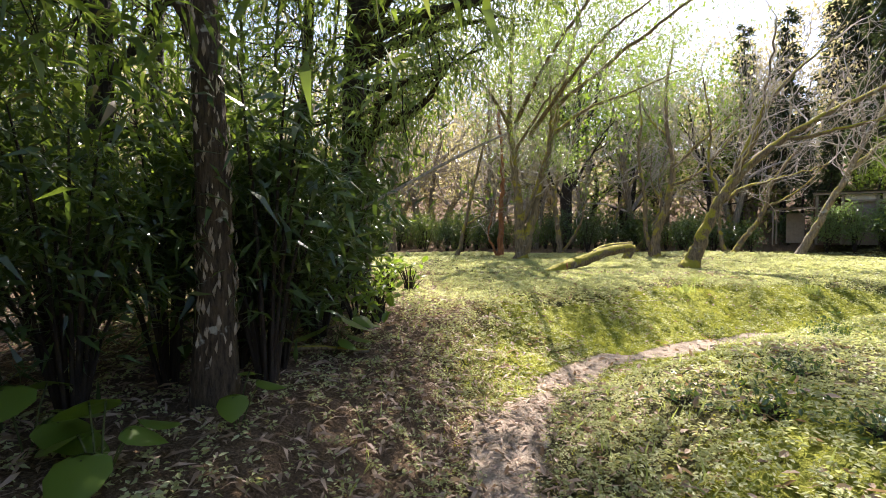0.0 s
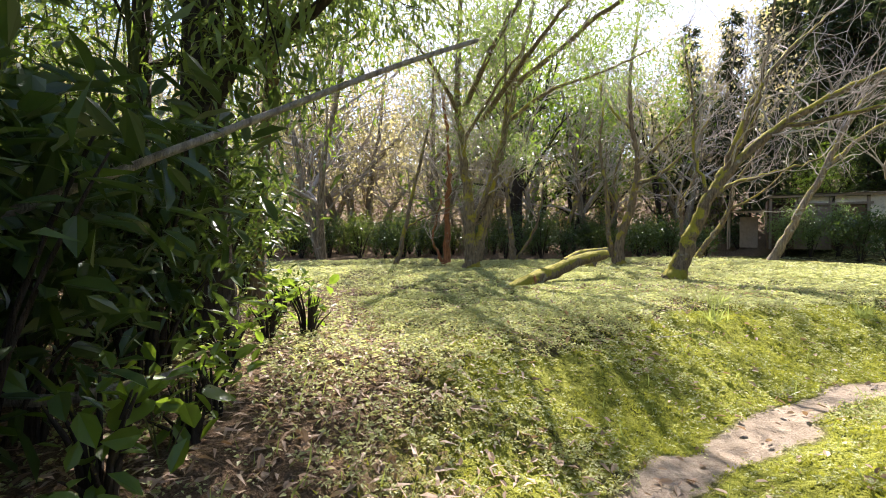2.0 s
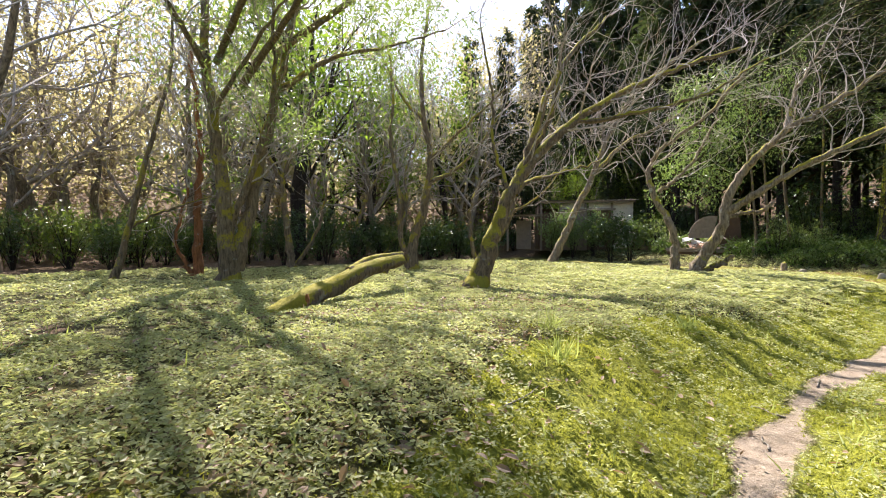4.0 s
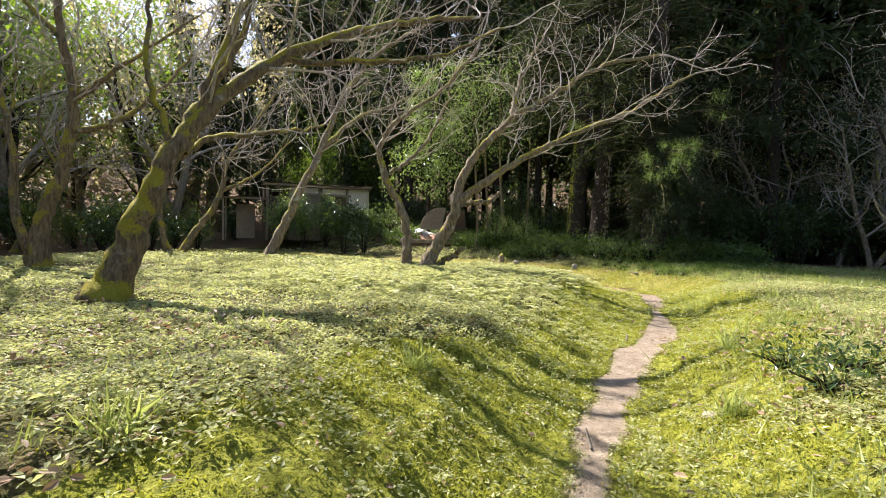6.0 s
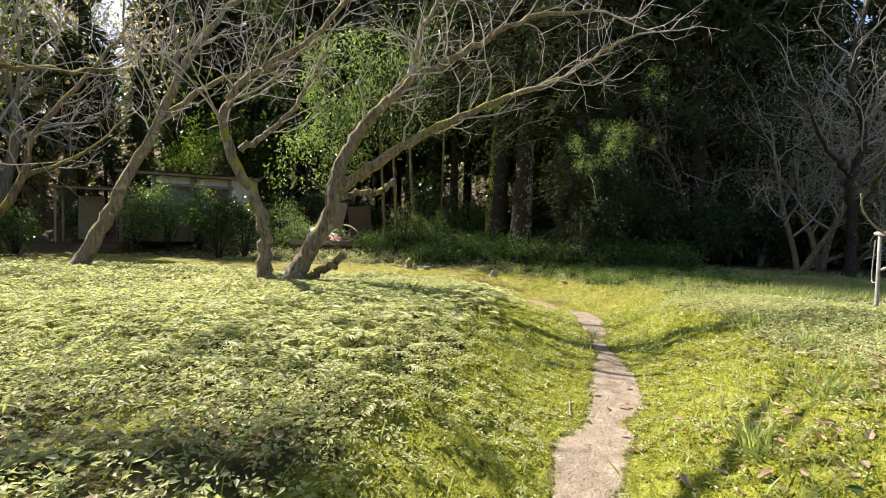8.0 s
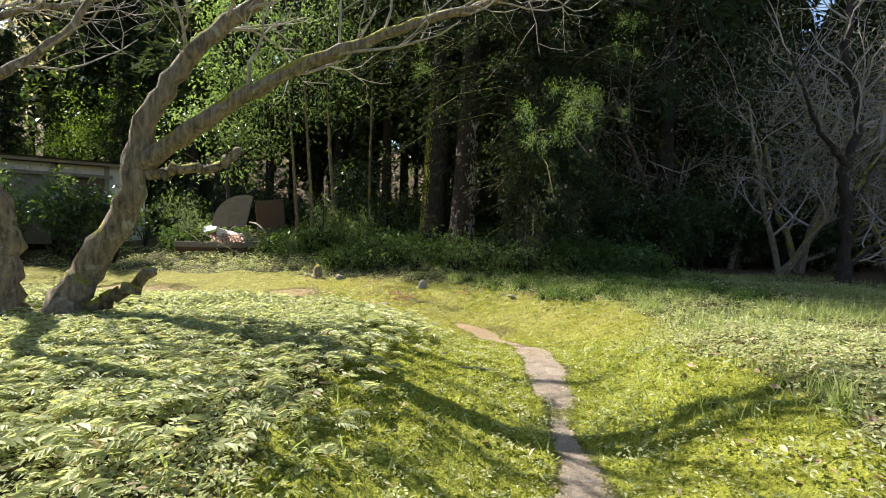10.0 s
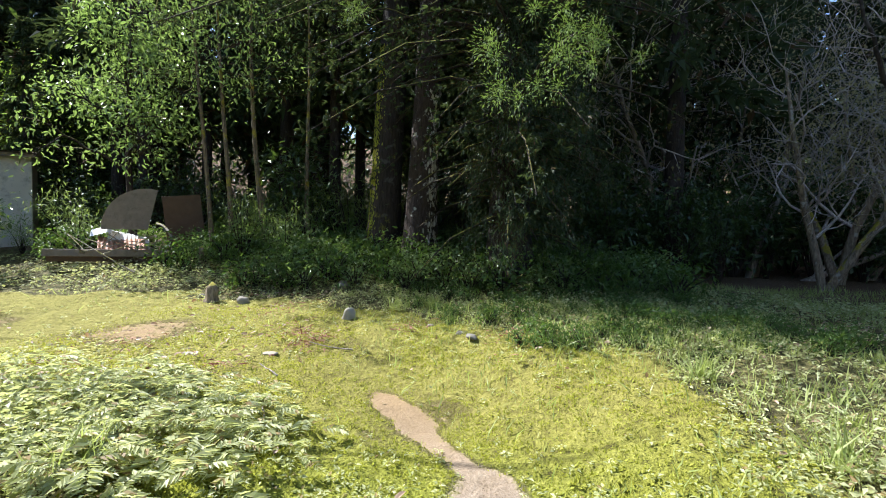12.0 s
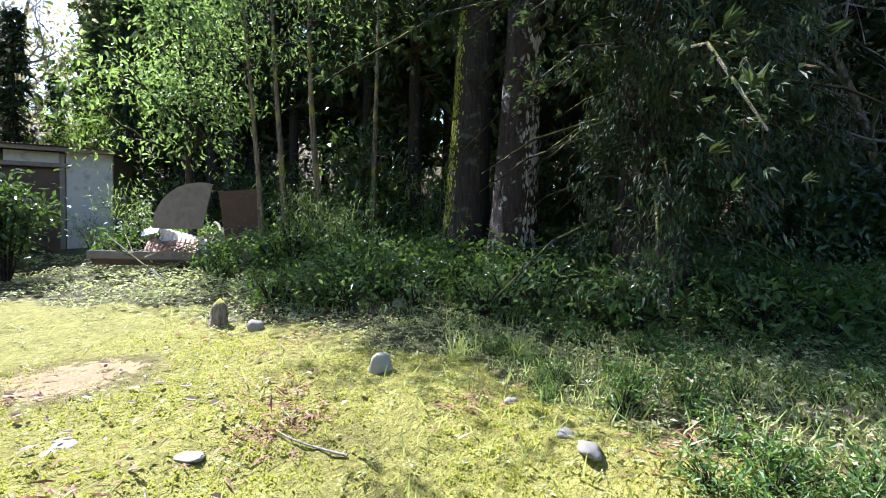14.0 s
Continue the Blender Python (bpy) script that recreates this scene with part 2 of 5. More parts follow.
def unit(v):
    v = np.asarray(v, float)
    return v / (np.linalg.norm(v, axis=-1, keepdims=True) + 1e-9)


BLADES = {  # outline of a leaf blade: (along, across, fold) with a raised or drooping tip
    "narrow": ([(0, 0, 0), (0.35, 0.5, 0.08), (0.35, -0.5, 0.08), (1, 0, -0.12)], [(0, 1, 3, 2)]),
    "oval": ([(0, 0, 0), (0.3, 0.42, 0.06), (0.3, -0.42, 0.06), (0.7, 0.4, 0.05), (0.7, -0.4, 0.05), (1, 0, -0.08)], [(0, 1, 3, 5), (0, 5, 4, 2)]),
}


def leaves(name, at, along, size, ratio, mat, blade="narrow", spread=None, up=None):
    """One mesh of many leaf blades: points, directions, lengths, width over length."""
    shape, faces = BLADES[blade]
    shape, at = np.array(shape), np.asarray(at, float)
    n, k = len(at), len(shape)
    along = unit(along)
    upv = np.tile([0, 0, 1.0], (n, 1)) if up is None else np.asarray(up, float)
    upv = upv + rng.normal(size=(n, 3)) * (0.45 if spread is None else spread)
    side = unit(np.cross(upv, along))
    nrm = np.cross(along, side)
    size = np.broadcast_to(size, n)
    v = at[:, None] + size[:, None, None] * (shape[None, :, :1] * along[:, None] + ratio * shape[None, :, 1:2] * side[:, None] + shape[None, :, 2:] * nrm[:, None])
    f = np.array(faces)[None] + (np.arange(n) * k)[:, None, None]
    return mesh_of(name, v.reshape(-1, 3), f.reshape(-1, 4), mat)


def grow(tubes, start, way, length, radius, level, tips, bend=0.25, lift=0.08, twigs=3, sides=5):
    """A bough that wanders, forks and ends in twigs; the twig ends go into tips."""
    n = 4 + int(level) if sides < 5 else 5 + int(level)
    pts, d, p = [np.asarray(start, float)], unit(way), np.asarray(start, float)
    for _ in range(n - 1):
        d = unit(d + rng.normal(size=3) * bend + np.array([0, 0, lift]))
        p = p + d * length / (n - 1)
        pts.append(p)
    pts = np.array(pts)
    tubes.add(pts, np.linspace(radius, radius * 0.35, n), max(3, sides))
    if level <= 0:
        tips.append((pts[-1], d))
        tips.append((pts[-2], d))
        return
    for i in range(twigs):
        u = 0.3 + 0.7 * (i + rng.random()) / twigs
        j = min(n - 1, int(u * (n - 1)))
        side = unit(np.cross(unit(pts[j] - pts[j - 1]), rng.normal(size=3)))
        way2 = unit(pts[j] - pts[max(0, j - 1)]) * 0.75 + side * 0.75
        grow(tubes, pts[j], way2, length * (0.45 + 0.25 * rng.random()), radius * 0.5, level - 1, tips, bend, lift, twigs, sides - 1)


# ---- ground ----
TRACK = [(0.3, -5.0), (0.15, -1.5), (0.2, 1.2), (0.45, 3.0), (1.25, 4.6), (2.7, 5.6), (4.6, 6.42), (6.4, 6.72), (8.6, 6.74), (9.8, 6.6), (11.2, 6.68), (12.6, 6.85), (13.4, 7.0), (14.0, 7.35), (14.6, 7.95)]
SIDE_TRACK = [(14.2, 7.5), (14.9, 8.5), (15.2, 9.6), (15.5, 11.0), (15.1, 13.3), (14.0, 17.0), (12.0, 22.0)]


def distance_to(line, x, y):
    """Distance from points to a smooth track, and how far along it they lie."""
    pts = smooth_line([(a, b, 0) for a, b in line], 56)[:, :2]
    best, where = np.full(np.shape(x), 1e9), np.zeros(np.shape(x))
    total = np.concatenate([[0], np.cumsum(np.linalg.norm(np.diff(pts, axis=0), axis=1))])
    for i in range(len(pts) - 1):
        a, d = pts[i], pts[i + 1] - pts[i]
        u = np.clip(((x - a[0]) * d[0] + (y - a[1]) * d[1]) / (d @ d), 0, 1)
        r = np.hypot(x - a[0] - u * d[0], y - a[1] - u * d[1])
        near = r < best
        best, where = np.where(near, r, best), np.where(near, total[i] + u * (total[i + 1] - total[i]), where)
    return best, where


def wobble(x, y, scale, seed):
    """Cheap smooth noise from a few crossed waves, about -1 to 1."""
    r = np.random.default_rng(seed)
    out = 0
    for _ in range(6):
        a, f, ph = r.random() * 6.283, scale * (0.6 + 1.0 * r.random()), r.random() * 6.283
        out = out + np.sin((x * np.cos(a) + y * np.sin(a)) * f + ph + 1.3 * np.sin((x * np.sin(a) - y * np.cos(a)) * f * 0.7 + ph))
    return out / 3.5


def step(v, a, b):
    u = np.clip((v - a) / (b - a), 0, 1)
    return u * u * (3 - 2 * u)


def ground_z(x, y):
    x, y = np.asarray(x, float), np.asarray(y, float)
    d, s = distance_to(TRACK, x, y)
    deep = 0.5 - 0.1 * step(s, 14, 22)
    deep = deep * (1 - 0.5 * step(s, 20, 24))
    z = 0.5 - deep * np.exp(-(np.maximum(d - 0.2, 0) / 0.95) ** 2)
    d2, _ = distance_to(SIDE_TRACK, x, y)
    z = z - 0.18 * np.exp(-(d2 / 1.6) ** 2) * step(x, 12, 14.5)
    z = z + 0.5 * step(x, 17.2, 20.5) * step(y, 3.0, 8.5)
    z = z + 0.03 * wobble(x, y, 1.6, 1) + 0.018 * wobble(x, y, 5.0, 2)
    moss = step(d, 0.25, 0.5) * (1 - step(d, 1.3, 2.2))
    z = z + moss * (0.05 * np.abs(wobble(x, y, 8.0, 3)) + 0.016 * wobble(x, y, 19.0, 4))
    far = np.maximum(np.hypot(x - 7, y - 5) - 24, 0)
    return z + 15 * (1 - np.exp(-((far / 34) ** 1.6)))


def spread_out(a, b, fine, reach):
    inner = np.arange(a, b + 1e-6, fine)
    outer, stepw, at = [], fine, 0.0
    while at < reach:
        stepw = min(stepw * 1.17, 20.0)
        at += stepw
        outer.append(at)
    return np.concatenate([a - np.array(outer)[::-1], inner, b + np.array(outer)])


def zones(x, y):
    d, s = distance_to(TRACK, x, y)
    d2, s2 = distance_to(SIDE_TRACK, x, y)
    ragged = 0.14 * wobble(x, y, 3.0, 11) + 0.1 * wobble(x, y, 8.0, 12)
    dirt = 1 - step(d + ragged * (0.6 + 0.4 * step(8 - s, 0, 2)), 0.06, 0.38 - 0.11 * step(s, 8, 12))
    dirt = np.maximum(dirt, (0.44 + 0.36 * wobble(x, y, 1.7, 15)) * (1 - step(d2 + ragged * 2, 0.1, 1.2)))
    wide = 1.45 + 0.35 * wobble(x, y, 0.9, 13)
    moss = (1 - step(d + ragged, wide - 0.3, wide + 0.35)) * (0.28 + 0.28 * wobble(x, y, 2.6, 19) + 0.75 * step(s, 8.0, 12.5))
    moss = np.maximum(moss, 1 - step(d2 + ragged * 2, 1.5, 2.3))
    moss = np.maximum(moss, step(x, 12.8, 14.0) * (1 - step(x + wobble(x, y, 1.2, 17) * 0.8 + 1.5 * (1 - step(y, 7.2, 9.0)), 15.8, 17.4)) * step(y, 5.0, 6.2))
    moss = np.maximum(moss, (0.25 + 0.6 * wobble(x, y, 2.4, 14)) * (1 - step(d, 1.2, 3.2)))
    shade = 1 - step(x + 0.35 * wobble(x, y, 1.5, 16) - 0.06 * y, -0.75, 0.1)
    litter = np.maximum(np.clip(shade + 0.5 * (1 - step(x, 0.2, 1.6)) * (1 - step(y, 6, 8)), 0, 1) * (1 - step(y, 9.5, 13)), (1 - step(s, 7.5, 9.5)) * (1 - step(d, 0.7, 1.3)) * 0.6 * step(1 - x, 0, 1))
    litter = np.maximum(litter, step(x, 18.5, 20.5) * 0.8)
    litter = np.maximum(litter, step(y - 0.1 * x, 19.5, 22) * 0.9)
    return np.clip(np.stack([dirt, moss, litter], -1), 0, 1)


def make_ground():
    xs, ys = spread_out(-3, 20.5, 0.1, 600), spread_out(-0.5, 17, 0.1, 600)
    gx, gy = np.meshgrid(xs, ys, indexing="ij")
    x, y = gx.ravel(), gy.ravel()
    verts = np.stack([x, y, ground_z(x, y)], -1)
    idx = np.arange(len(x)).reshape(gx.shape)
    quads = np.stack([idx[:-1, :-1], idx[1:, :-1], idx[1:, 1:], idx[:-1, 1:]], -1).reshape(-1, 4)
    me = mesh_of("ground", verts, quads, M["ground"], True)
    att = me.color_attributes.new("zone", "FLOAT_COLOR", "POINT")
    att.data.foreach_set("color", np.concatenate([zones(x, y), (step(x, 13.0, 14.8) * (1 - step(x, 17.0, 18.5)))[:, None]], 1).astype(np.float32).ravel())
    return tagged(new("ground", me), "uneven woodland ground of moss, low herbs and a trodden earth path", "ground", kind="structure")


make_ground()


def gz(x, y):
    return float(ground_z(np.array([x]), np.array([y]))[0])


# ---- the bare trees of the clearing ----


def placed(base, side_way, pts):
    """Points given as (sideways, up) or (sideways, up, back), in the plane through the base that runs along side_way (degrees from +x)."""
    c, s = math.cos(radians(side_way)), math.sin(radians(side_way))
    out = []
    for p in pts:
        u, z, w = (*p, 0.0)[:3] if len(p) == 2 else p
        out.append((u * c - w * s, u * s + w * c, z))
    return np.array(out)


def bare_tree(base, side_way, stems, label, bark="bark", twig_n=5, twig_len=1.3, levels=2, leaf=None, leaf_n=0, leaf_size=0.06, group="trees of the clearing", name="bare_tree", leaf_ratio=0.45):
    """stems: rows of (points, thickness at the foot, thickness at the tip). The first is the trunk."""
    root = thing(name, (base[0], base[1], gz(*base) - 0.05), label, "tree", group)
    twigs, tips = Tubes(), []
    for i, (pts, r0, r1) in enumerate(stems):
        foot = abs(pts[0][1]) < 0.15
        if foot:
            k = 0.3 / (pts[1][1] - pts[0][1])
            pts = [(pts[0][0] - k * (pts[1][0] - pts[0][0]), pts[0][1] - 0.3), *pts]
        line = smooth_line(placed(base, side_way, pts), 6 * len(pts))
        line[1:-1] += rng.normal(size=(len(line) - 2, 3)) * min(0.015 + 0.15 * r1, 0.03)
        rad = r1 + (r0 - r1) * (1 - np.linspace(0, 1, len(line))) ** 1.35
        if foot:
            rad = rad * (1 + 0.4 * np.exp(-np.maximum(line[:, 2], 0) / 0.14))
        limb = Tubes()
        limb.add(line, rad, 12 if r0 > 0.06 else 8, 0.06)
        part("trunk" if i == 0 else "branch", limb.mesh("limb", M[bark]), root)
        if i and r1 >= 0.04 and len(pts) <= 4:
            continue
        first = 0.55 if i == 0 or foot else 0.25
        count = max(2, int(twig_n * len(pts) / 4))
        for j in range(count):
            u = first + (1 - first) * (j + rng.random()) / count
            k = min(len(line) - 2, int(u * (len(line) - 1)))
            d = unit(line[k + 1] - line[k - 1])
            side = unit(np.cross(d, rng.normal(size=3)))
            grow(twigs, line[k], d * 0.7 + side * 0.8 + np.array([0, 0, 0.25]), twig_len * (0.6 + 0.7 * rng.random()), min(0.022, max(0.007, rad[k] * 0.3)), levels, tips, 0.22, 0.07, 3, 5)
        grow(twigs, line[-1], line[-1] - line[-2], twig_len, min(0.02, max(0.008, r1 * 0.8)), levels, tips, 0.2, 0.06, 3, 5)
    if twigs.n:
        tagged(part("twig", twigs.mesh("twigs", M["twig"]), root, "pale leafless twigs"), kind="stuff")
    if leaf and tips:
        at = np.array([t[0] for t in tips])
        way = np.array([t[1] for t in tips])
        pick = rng.integers(0, len(at), leaf_n)
        pos = at[pick] + rng.normal(size=(leaf_n, 3)) * 0.14
        dirs = way[pick] * 0.5 + rng.normal(size=(leaf_n, 3)) * 0.6 + np.array([0, 0, -0.35])
        part("foliage", leaves("foliage", pos, dirs, leaf_size * (0.6 + 0.8 * rng.random(leaf_n)), leaf_ratio, M[leaf]), root)
    return root


TREE_A = (6.2, 11.9)
bare_tree(TREE_A, -18, [
    ([(0, 0), (0.25, 0.6), (0.42, 1.1), (0.78, 1.9), (1.6, 2.85, -0.05), (2.7, 3.6, -0.15), (4.0, 4.2, -0.3), (5.4, 4.7, -0.4)], 0.225, 0.035),
    ([(0.75, 1.75), (1.15, 2.7, 0.1), (1.6, 3.8, 0.3), (2.4, 4.9, 0.5), (3.2, 5.6, 0.7)], 0.1, 0.025),
    ([(0.95, 2.2), (1.35, 3.3, -0.4), (1.45, 4.3, -0.5), (1.6, 5.6, -0.6)], 0.05, 0.02),
    ([(0.6, 1.5), (1.2, 2.0, 0.5), (2.2, 2.3, 0.9), (3.4, 2.7, 1.3)], 0.06, 0.02),
    ([(0.7, 1.7), (0.5, 2.7, 0.4), (0.55, 3.9, 0.7), (0.4, 5.0, 0.8)], 0.045, 0.018),
    ([(1.9, 3.1), (2.9, 3.2, -0.6), (4.0, 3.5, -1.0), (5.0, 4.1, -1.4)], 0.05, 0.018),
], "leaning leafless tree with moss-covered trunk on the lawn", "bark_low", 8, 1.5)
TREE_B = (11.7, 15.6)
bare_tree(TREE_B, -45, [
    ([(0, 0), (0.3, 0.7), (0.65, 1.5), (1.25, 2.8), (1.8, 4.2), (2.6, 5.4), (4.2, 6.6)], 0.17, 0.04),
    ([(1.3, 2.9), (2.3, 3.9, 0.3), (3.4, 4.4, 0.4), (4.6, 5.4, 0.6)], 0.07, 0.02),
    ([(1.6, 3.7), (1.5, 4.9, 0.4), (1.1, 6.2, 0.6)], 0.06, 0.02),
], "leafless tree leaning in a long curve", "bark_pale", 9, 1.5)
TREE_C = (11.6, 11.25)
bare_tree(TREE_C, -63, [
    ([(0.2, 0), (0.45, 0.5), (0.75, 1.08), (0.95, 1.9), (1.3, 2.5), (1.95, 3.15), (2.85, 3.7), (3.65, 4.2), (4.8, 4.45)], 0.17, 0.03),
    ([(-0.1, 0), (-0.16, 0.5), (-0.18, 1.08), (-0.58, 1.9), (-0.72, 2.5), (-0.45, 2.95), (0.4, 3.6), (1.2, 4.5)], 0.13, 0.03),
    ([(0.85, 1.45), (1.5, 1.9, -0.2), (2.2, 2.35, -0.3), (3.1, 2.8, -0.3), (4.0, 3.15, -0.3), (4.7, 3.6, -0.3), (5.4, 4.0, -0.3)], 0.09, 0.02),
    ([(1.95, 3.15), (2.0, 3.6, 0.2), (2.2, 4.2, 0.3), (2.6, 5.0, 0.5)], 0.07, 0.02),
    ([(-0.5, 2.0), (0.05, 2.5, 0.2), (0.55, 3.4, 0.4), (0.8, 4.3, 0.5)], 0.05, 0.018),
    ([(0.9, 1.35), (1.2, 1.45), (1.5, 1.5), (1.7, 1.65)], 0.05, 0.04),
    ([(0.4, 0.12), (0.7, 0.3, -0.05), (1.0, 0.5, -0.1)], 0.07, 0.05),
], "leafless double-stemmed tree with lichen-spotted forking limbs", "bark_pale", 8, 1.1)
TREE_D = (7.7, 17.1)
bare_tree(TREE_D, -40, [
    ([(0, 0), (0.07, 1.0), (0.4, 2.0), (0.55, 3.3), (0.35, 4.5), (0.3, 6.1), (0.5, 7.6)], 0.2, 0.04),
    ([(-0.1, 0.1), (-0.33, 1.0), (-0.42, 2.5), (-0.65, 3.8), (-0.55, 5.0), (-0.7, 6.4)], 0.11, 0.03),
    ([(0.5, 2.6), (1.25, 2.9), (2.0, 3.7, 0.2), (2.5, 4.5, 0.3)], 0.07, 0.025),
    ([(0.5, 3.2), (1.5, 4.0, -0.3), (2.7, 5.0, -0.5)], 0.07, 0.02),
    ([(0.3, 4.4), (-0.4, 5.2, 0.3), (-1.0, 6.4, 0.5)], 0.06, 0.02),
], "tall forked leafless tree with mossy trunk", "bark", 9, 1.4)
TREE_E = (2.6, 15.7)
bare_tree(TREE_E, 0, [
    ([(0, 0), (-0.05, 1.2), (-0.22, 3.0), (-0.4, 5.0), (-0.3, 8.0)], 0.27, 0.06),
    ([(0.15, 0.3), (0.45, 1.8), (0.95, 4.0), (1.4, 6.0), (1.9, 8.2)], 0.16, 0.05),
    ([(0.05, 1.3), (0.5, 2.6, -0.3), (0.8, 4.2, -0.6), (0.7, 6.5, -0.8)], 0.09, 0.03),
    ([(1.0, 4.2), (2.0, 4.9, -0.6), (3.2, 5.3, -1.0), (4.6, 5.9, -1.2)], 0.07, 0.02),
    ([(-0.35, 4.4), (-1.2, 5.4, -0.8), (-2.0, 6.0, -1.5)], 0.07, 0.02),
    ([(-0.3, 3.5), (0.3, 4.6, -1.2), (0.8, 5.4, -2.4)], 0.06, 0.02),
    ([(0.3, 4.2), (0.9, 5.2, -2.0), (1.4, 5.8, -4.0), (2.0, 6.0, -5.8)], 0.08, 0.02),
    ([(-0.2, 4.6), (0.2, 5.6, -2.5), (0.6, 6.1, -5.0), (0.9, 6.3, -7.2)], 0.08, 0.02),
    ([(1.0, 5.0), (2.4, 6.0, -2.0), (3.4, 6.6, -4.2), (3.8, 6.8, -6.2)], 0.08, 0.02),
], "large multi-stemmed tree with mossy trunk and narrow green leaves", "bark", 11, 1.7, 2, "willow", 18000, 0.14, "trees of the clearing", "leafy_tree", 0.2)
bare_tree((2.2, 18.0), 0, [([(0, 0), (0.0, 1.5), (0.05, 3.2), (-0.1, 5.5)], 0.16, 0.05), ([(-0.15, 0.1), (-0.45, 0.9), (-0.2, 2.2)], 0.07, 0.03)], "slender tree with reddish bark", "bark_red", 7, 1.3)
bare_tree((0.5, 17.5), 0, [([(0, 0), (0.35, 1.4), (0.7, 3.0), (1.1, 4.6), (1.2, 6.2)], 0.1, 0.03), ([(0.3, 1.2), (1.0, 1.6, 0.3), (2.0, 2.0, 0.4)], 0.05, 0.02)], "thin leaning leafless tree", "bark", 8, 1.3)
bare_tree((4.7, 18.8), -20, [([(0, 0), (-0.15, 1.2), (-0.25, 2.6), (0.2, 3.8), (0.7, 5.2)], 0.14, 0.04), ([(-0.25, 2.5), (-0.8, 3.6), (-0.9, 4.9)], 0.08, 0.03), ([(0.1, 0.2), (0.7, 1.2), (1.0, 2.6), (1.5, 3.8)], 0.06, 0.02)], "leafless tree with dark mossy trunk", "bark", 8, 1.3)
bare_tree((8.4, 23.0), -30, [([(0, 0), (0.0, 1.6), (0.4, 3.0), (0.2, 4.6), (0.9, 6.4)], 0.14, 0.04), ([(0.35, 2.7), (1.0, 4.0), (1.1, 5.6)], 0.07, 0.02)], "crooked leafless tree with mossy trunk", "bark", 8, 1.4)
bare_tree((9.6, 23.4), -30, [([(0, 0), (0.7, 1.2), (1.1, 2.4), (1.0, 3.6), (1.5, 5.4)], 0.13, 0.04), ([(1.1, 2.3), (0.6, 3.6), (0.7, 5.2)], 0.06, 0.02)], "crooked leafless tree with mossy trunk", "bark", 8, 1.4)
bare_tree((11.4, 18.9), -30, [([(0.1, 0), (0.6, 0.8), (1.1, 1.6), (1.5, 3.0), (2.4, 4.4), (3.2, 5.8)], 0.15, 0.03), ([(-0.05, 0), (-0.25, 0.9), (-0.3, 2.0), (0.2, 3.4), (0.4, 5.0)], 0.12, 0.03), ([(1.2, 1.9), (2.2, 2.5), (3.2, 3.6)], 0.06, 0.02)], "leafless tree with two stems in a v", "bark", 8, 1.4)

# ---- fallen log and stump ----


def fallen_log():
    root = thing("fallen_log", (2.75, 10.9, gz(2.75, 10.9)), "mossy fallen log propped on the lawn", "log")
    t = Tubes()
    line = smooth_line([(-0.45, -0.25, -0.14), (0.1, 0.05, 0.08), (0.7, 0.42, 0.24), (1.45, 0.9, 0.43), (2.1, 1.32, 0.5)], 16)
    t.add(line, np.linspace(0.145, 0.11, 16), 14, 0.1)
    part("trunk", t.mesh("log", M["bark_low"]), root)
    t = Tubes()
    t.add(smooth_line([(0.9, 0.6, 0.4), (1.4, 0.95, 0.55), (2.15, 1.36, 0.6)], 9), np.linspace(0.06, 0.05, 9), 8, 0.08)
    part("branch", t.mesh("bough", M["bark_pale"]), root)
    t = Tubes()
    t.add([(0.08, -0.06, 0.0), (0.1, -0.08, 0.09), (0.09, -0.1, 0.17)], [0.05, 0.035, 0.015], 7, 0.1)
    part("stub", t.mesh("stub", M["bark_red"]), root)


fallen_log()


def stump(x, y, lean, r, h, label, bark="bark"):
    root = thing("tree_stump", (x, y, gz(x, y) - 0.05), label, "stump")
    t = Tubes()
    t.add([(0, 0, 0), (lean * 0.3, 0, h * 0.4), (lean * 0.8, 0, h * 0.8), (lean, 0, h)], [r * 1.4, r * 1.05, r, r * 0.9], 12, 0.08)
    part("trunk", t.mesh("stump", M[bark]), root)


stump(6.1, 15.8, 0.28, 0.12, 0.45, "short slanting stump on the lawn")

# ---- the dark cedars at the clearing's edge ----


def cedar_crown(height, low, reach, count, seed):
    """Boughs with drooping sprays: tubes for the boughs and blades for the sprays."""
    r = np.random.default_rng(seed)
    boughs, at, way, size = Tubes(), [], [], []
    for _ in range(count):
        u = r.random() ** 0.8
        z = low + (height - low) * u
        out = reach * (1 - 0.75 * u) * (0.5 + 0.6 * r.random())
        a = r.random() * 6.283
        d = np.array([math.cos(a), math.sin(a), 0])
        line = np.array([d * out * f + np.array([0, 0, z + 0.25 * out * f - 0.55 * out * f * f]) for f in (0.05, 0.35, 0.7, 1.0)])
        boughs.add(line, [0.03, 0.022, 0.014, 0.006], 4)
        n = int(20 + 26 * out)
        f = 0.25 + 0.8 * r.random(n)
        p = np.stack([np.interp(f, (0.05, 0.35, 0.7, 1.0), line[:, i]) for i in range(3)], -1)
        w = np.tile(d * 0.7, (n, 1)) + r.normal(size=(n, 3)) * 0.55 + np.array([0, 0, -0.35])
        at.append(p + r.normal(size=(n, 3)) * 0.13)
        way.append(w)
        size.append(0.16 + 0.22 * r.random(n))
    return boughs, np.concatenate(at), np.concatenate(way), np.concatenate(size)


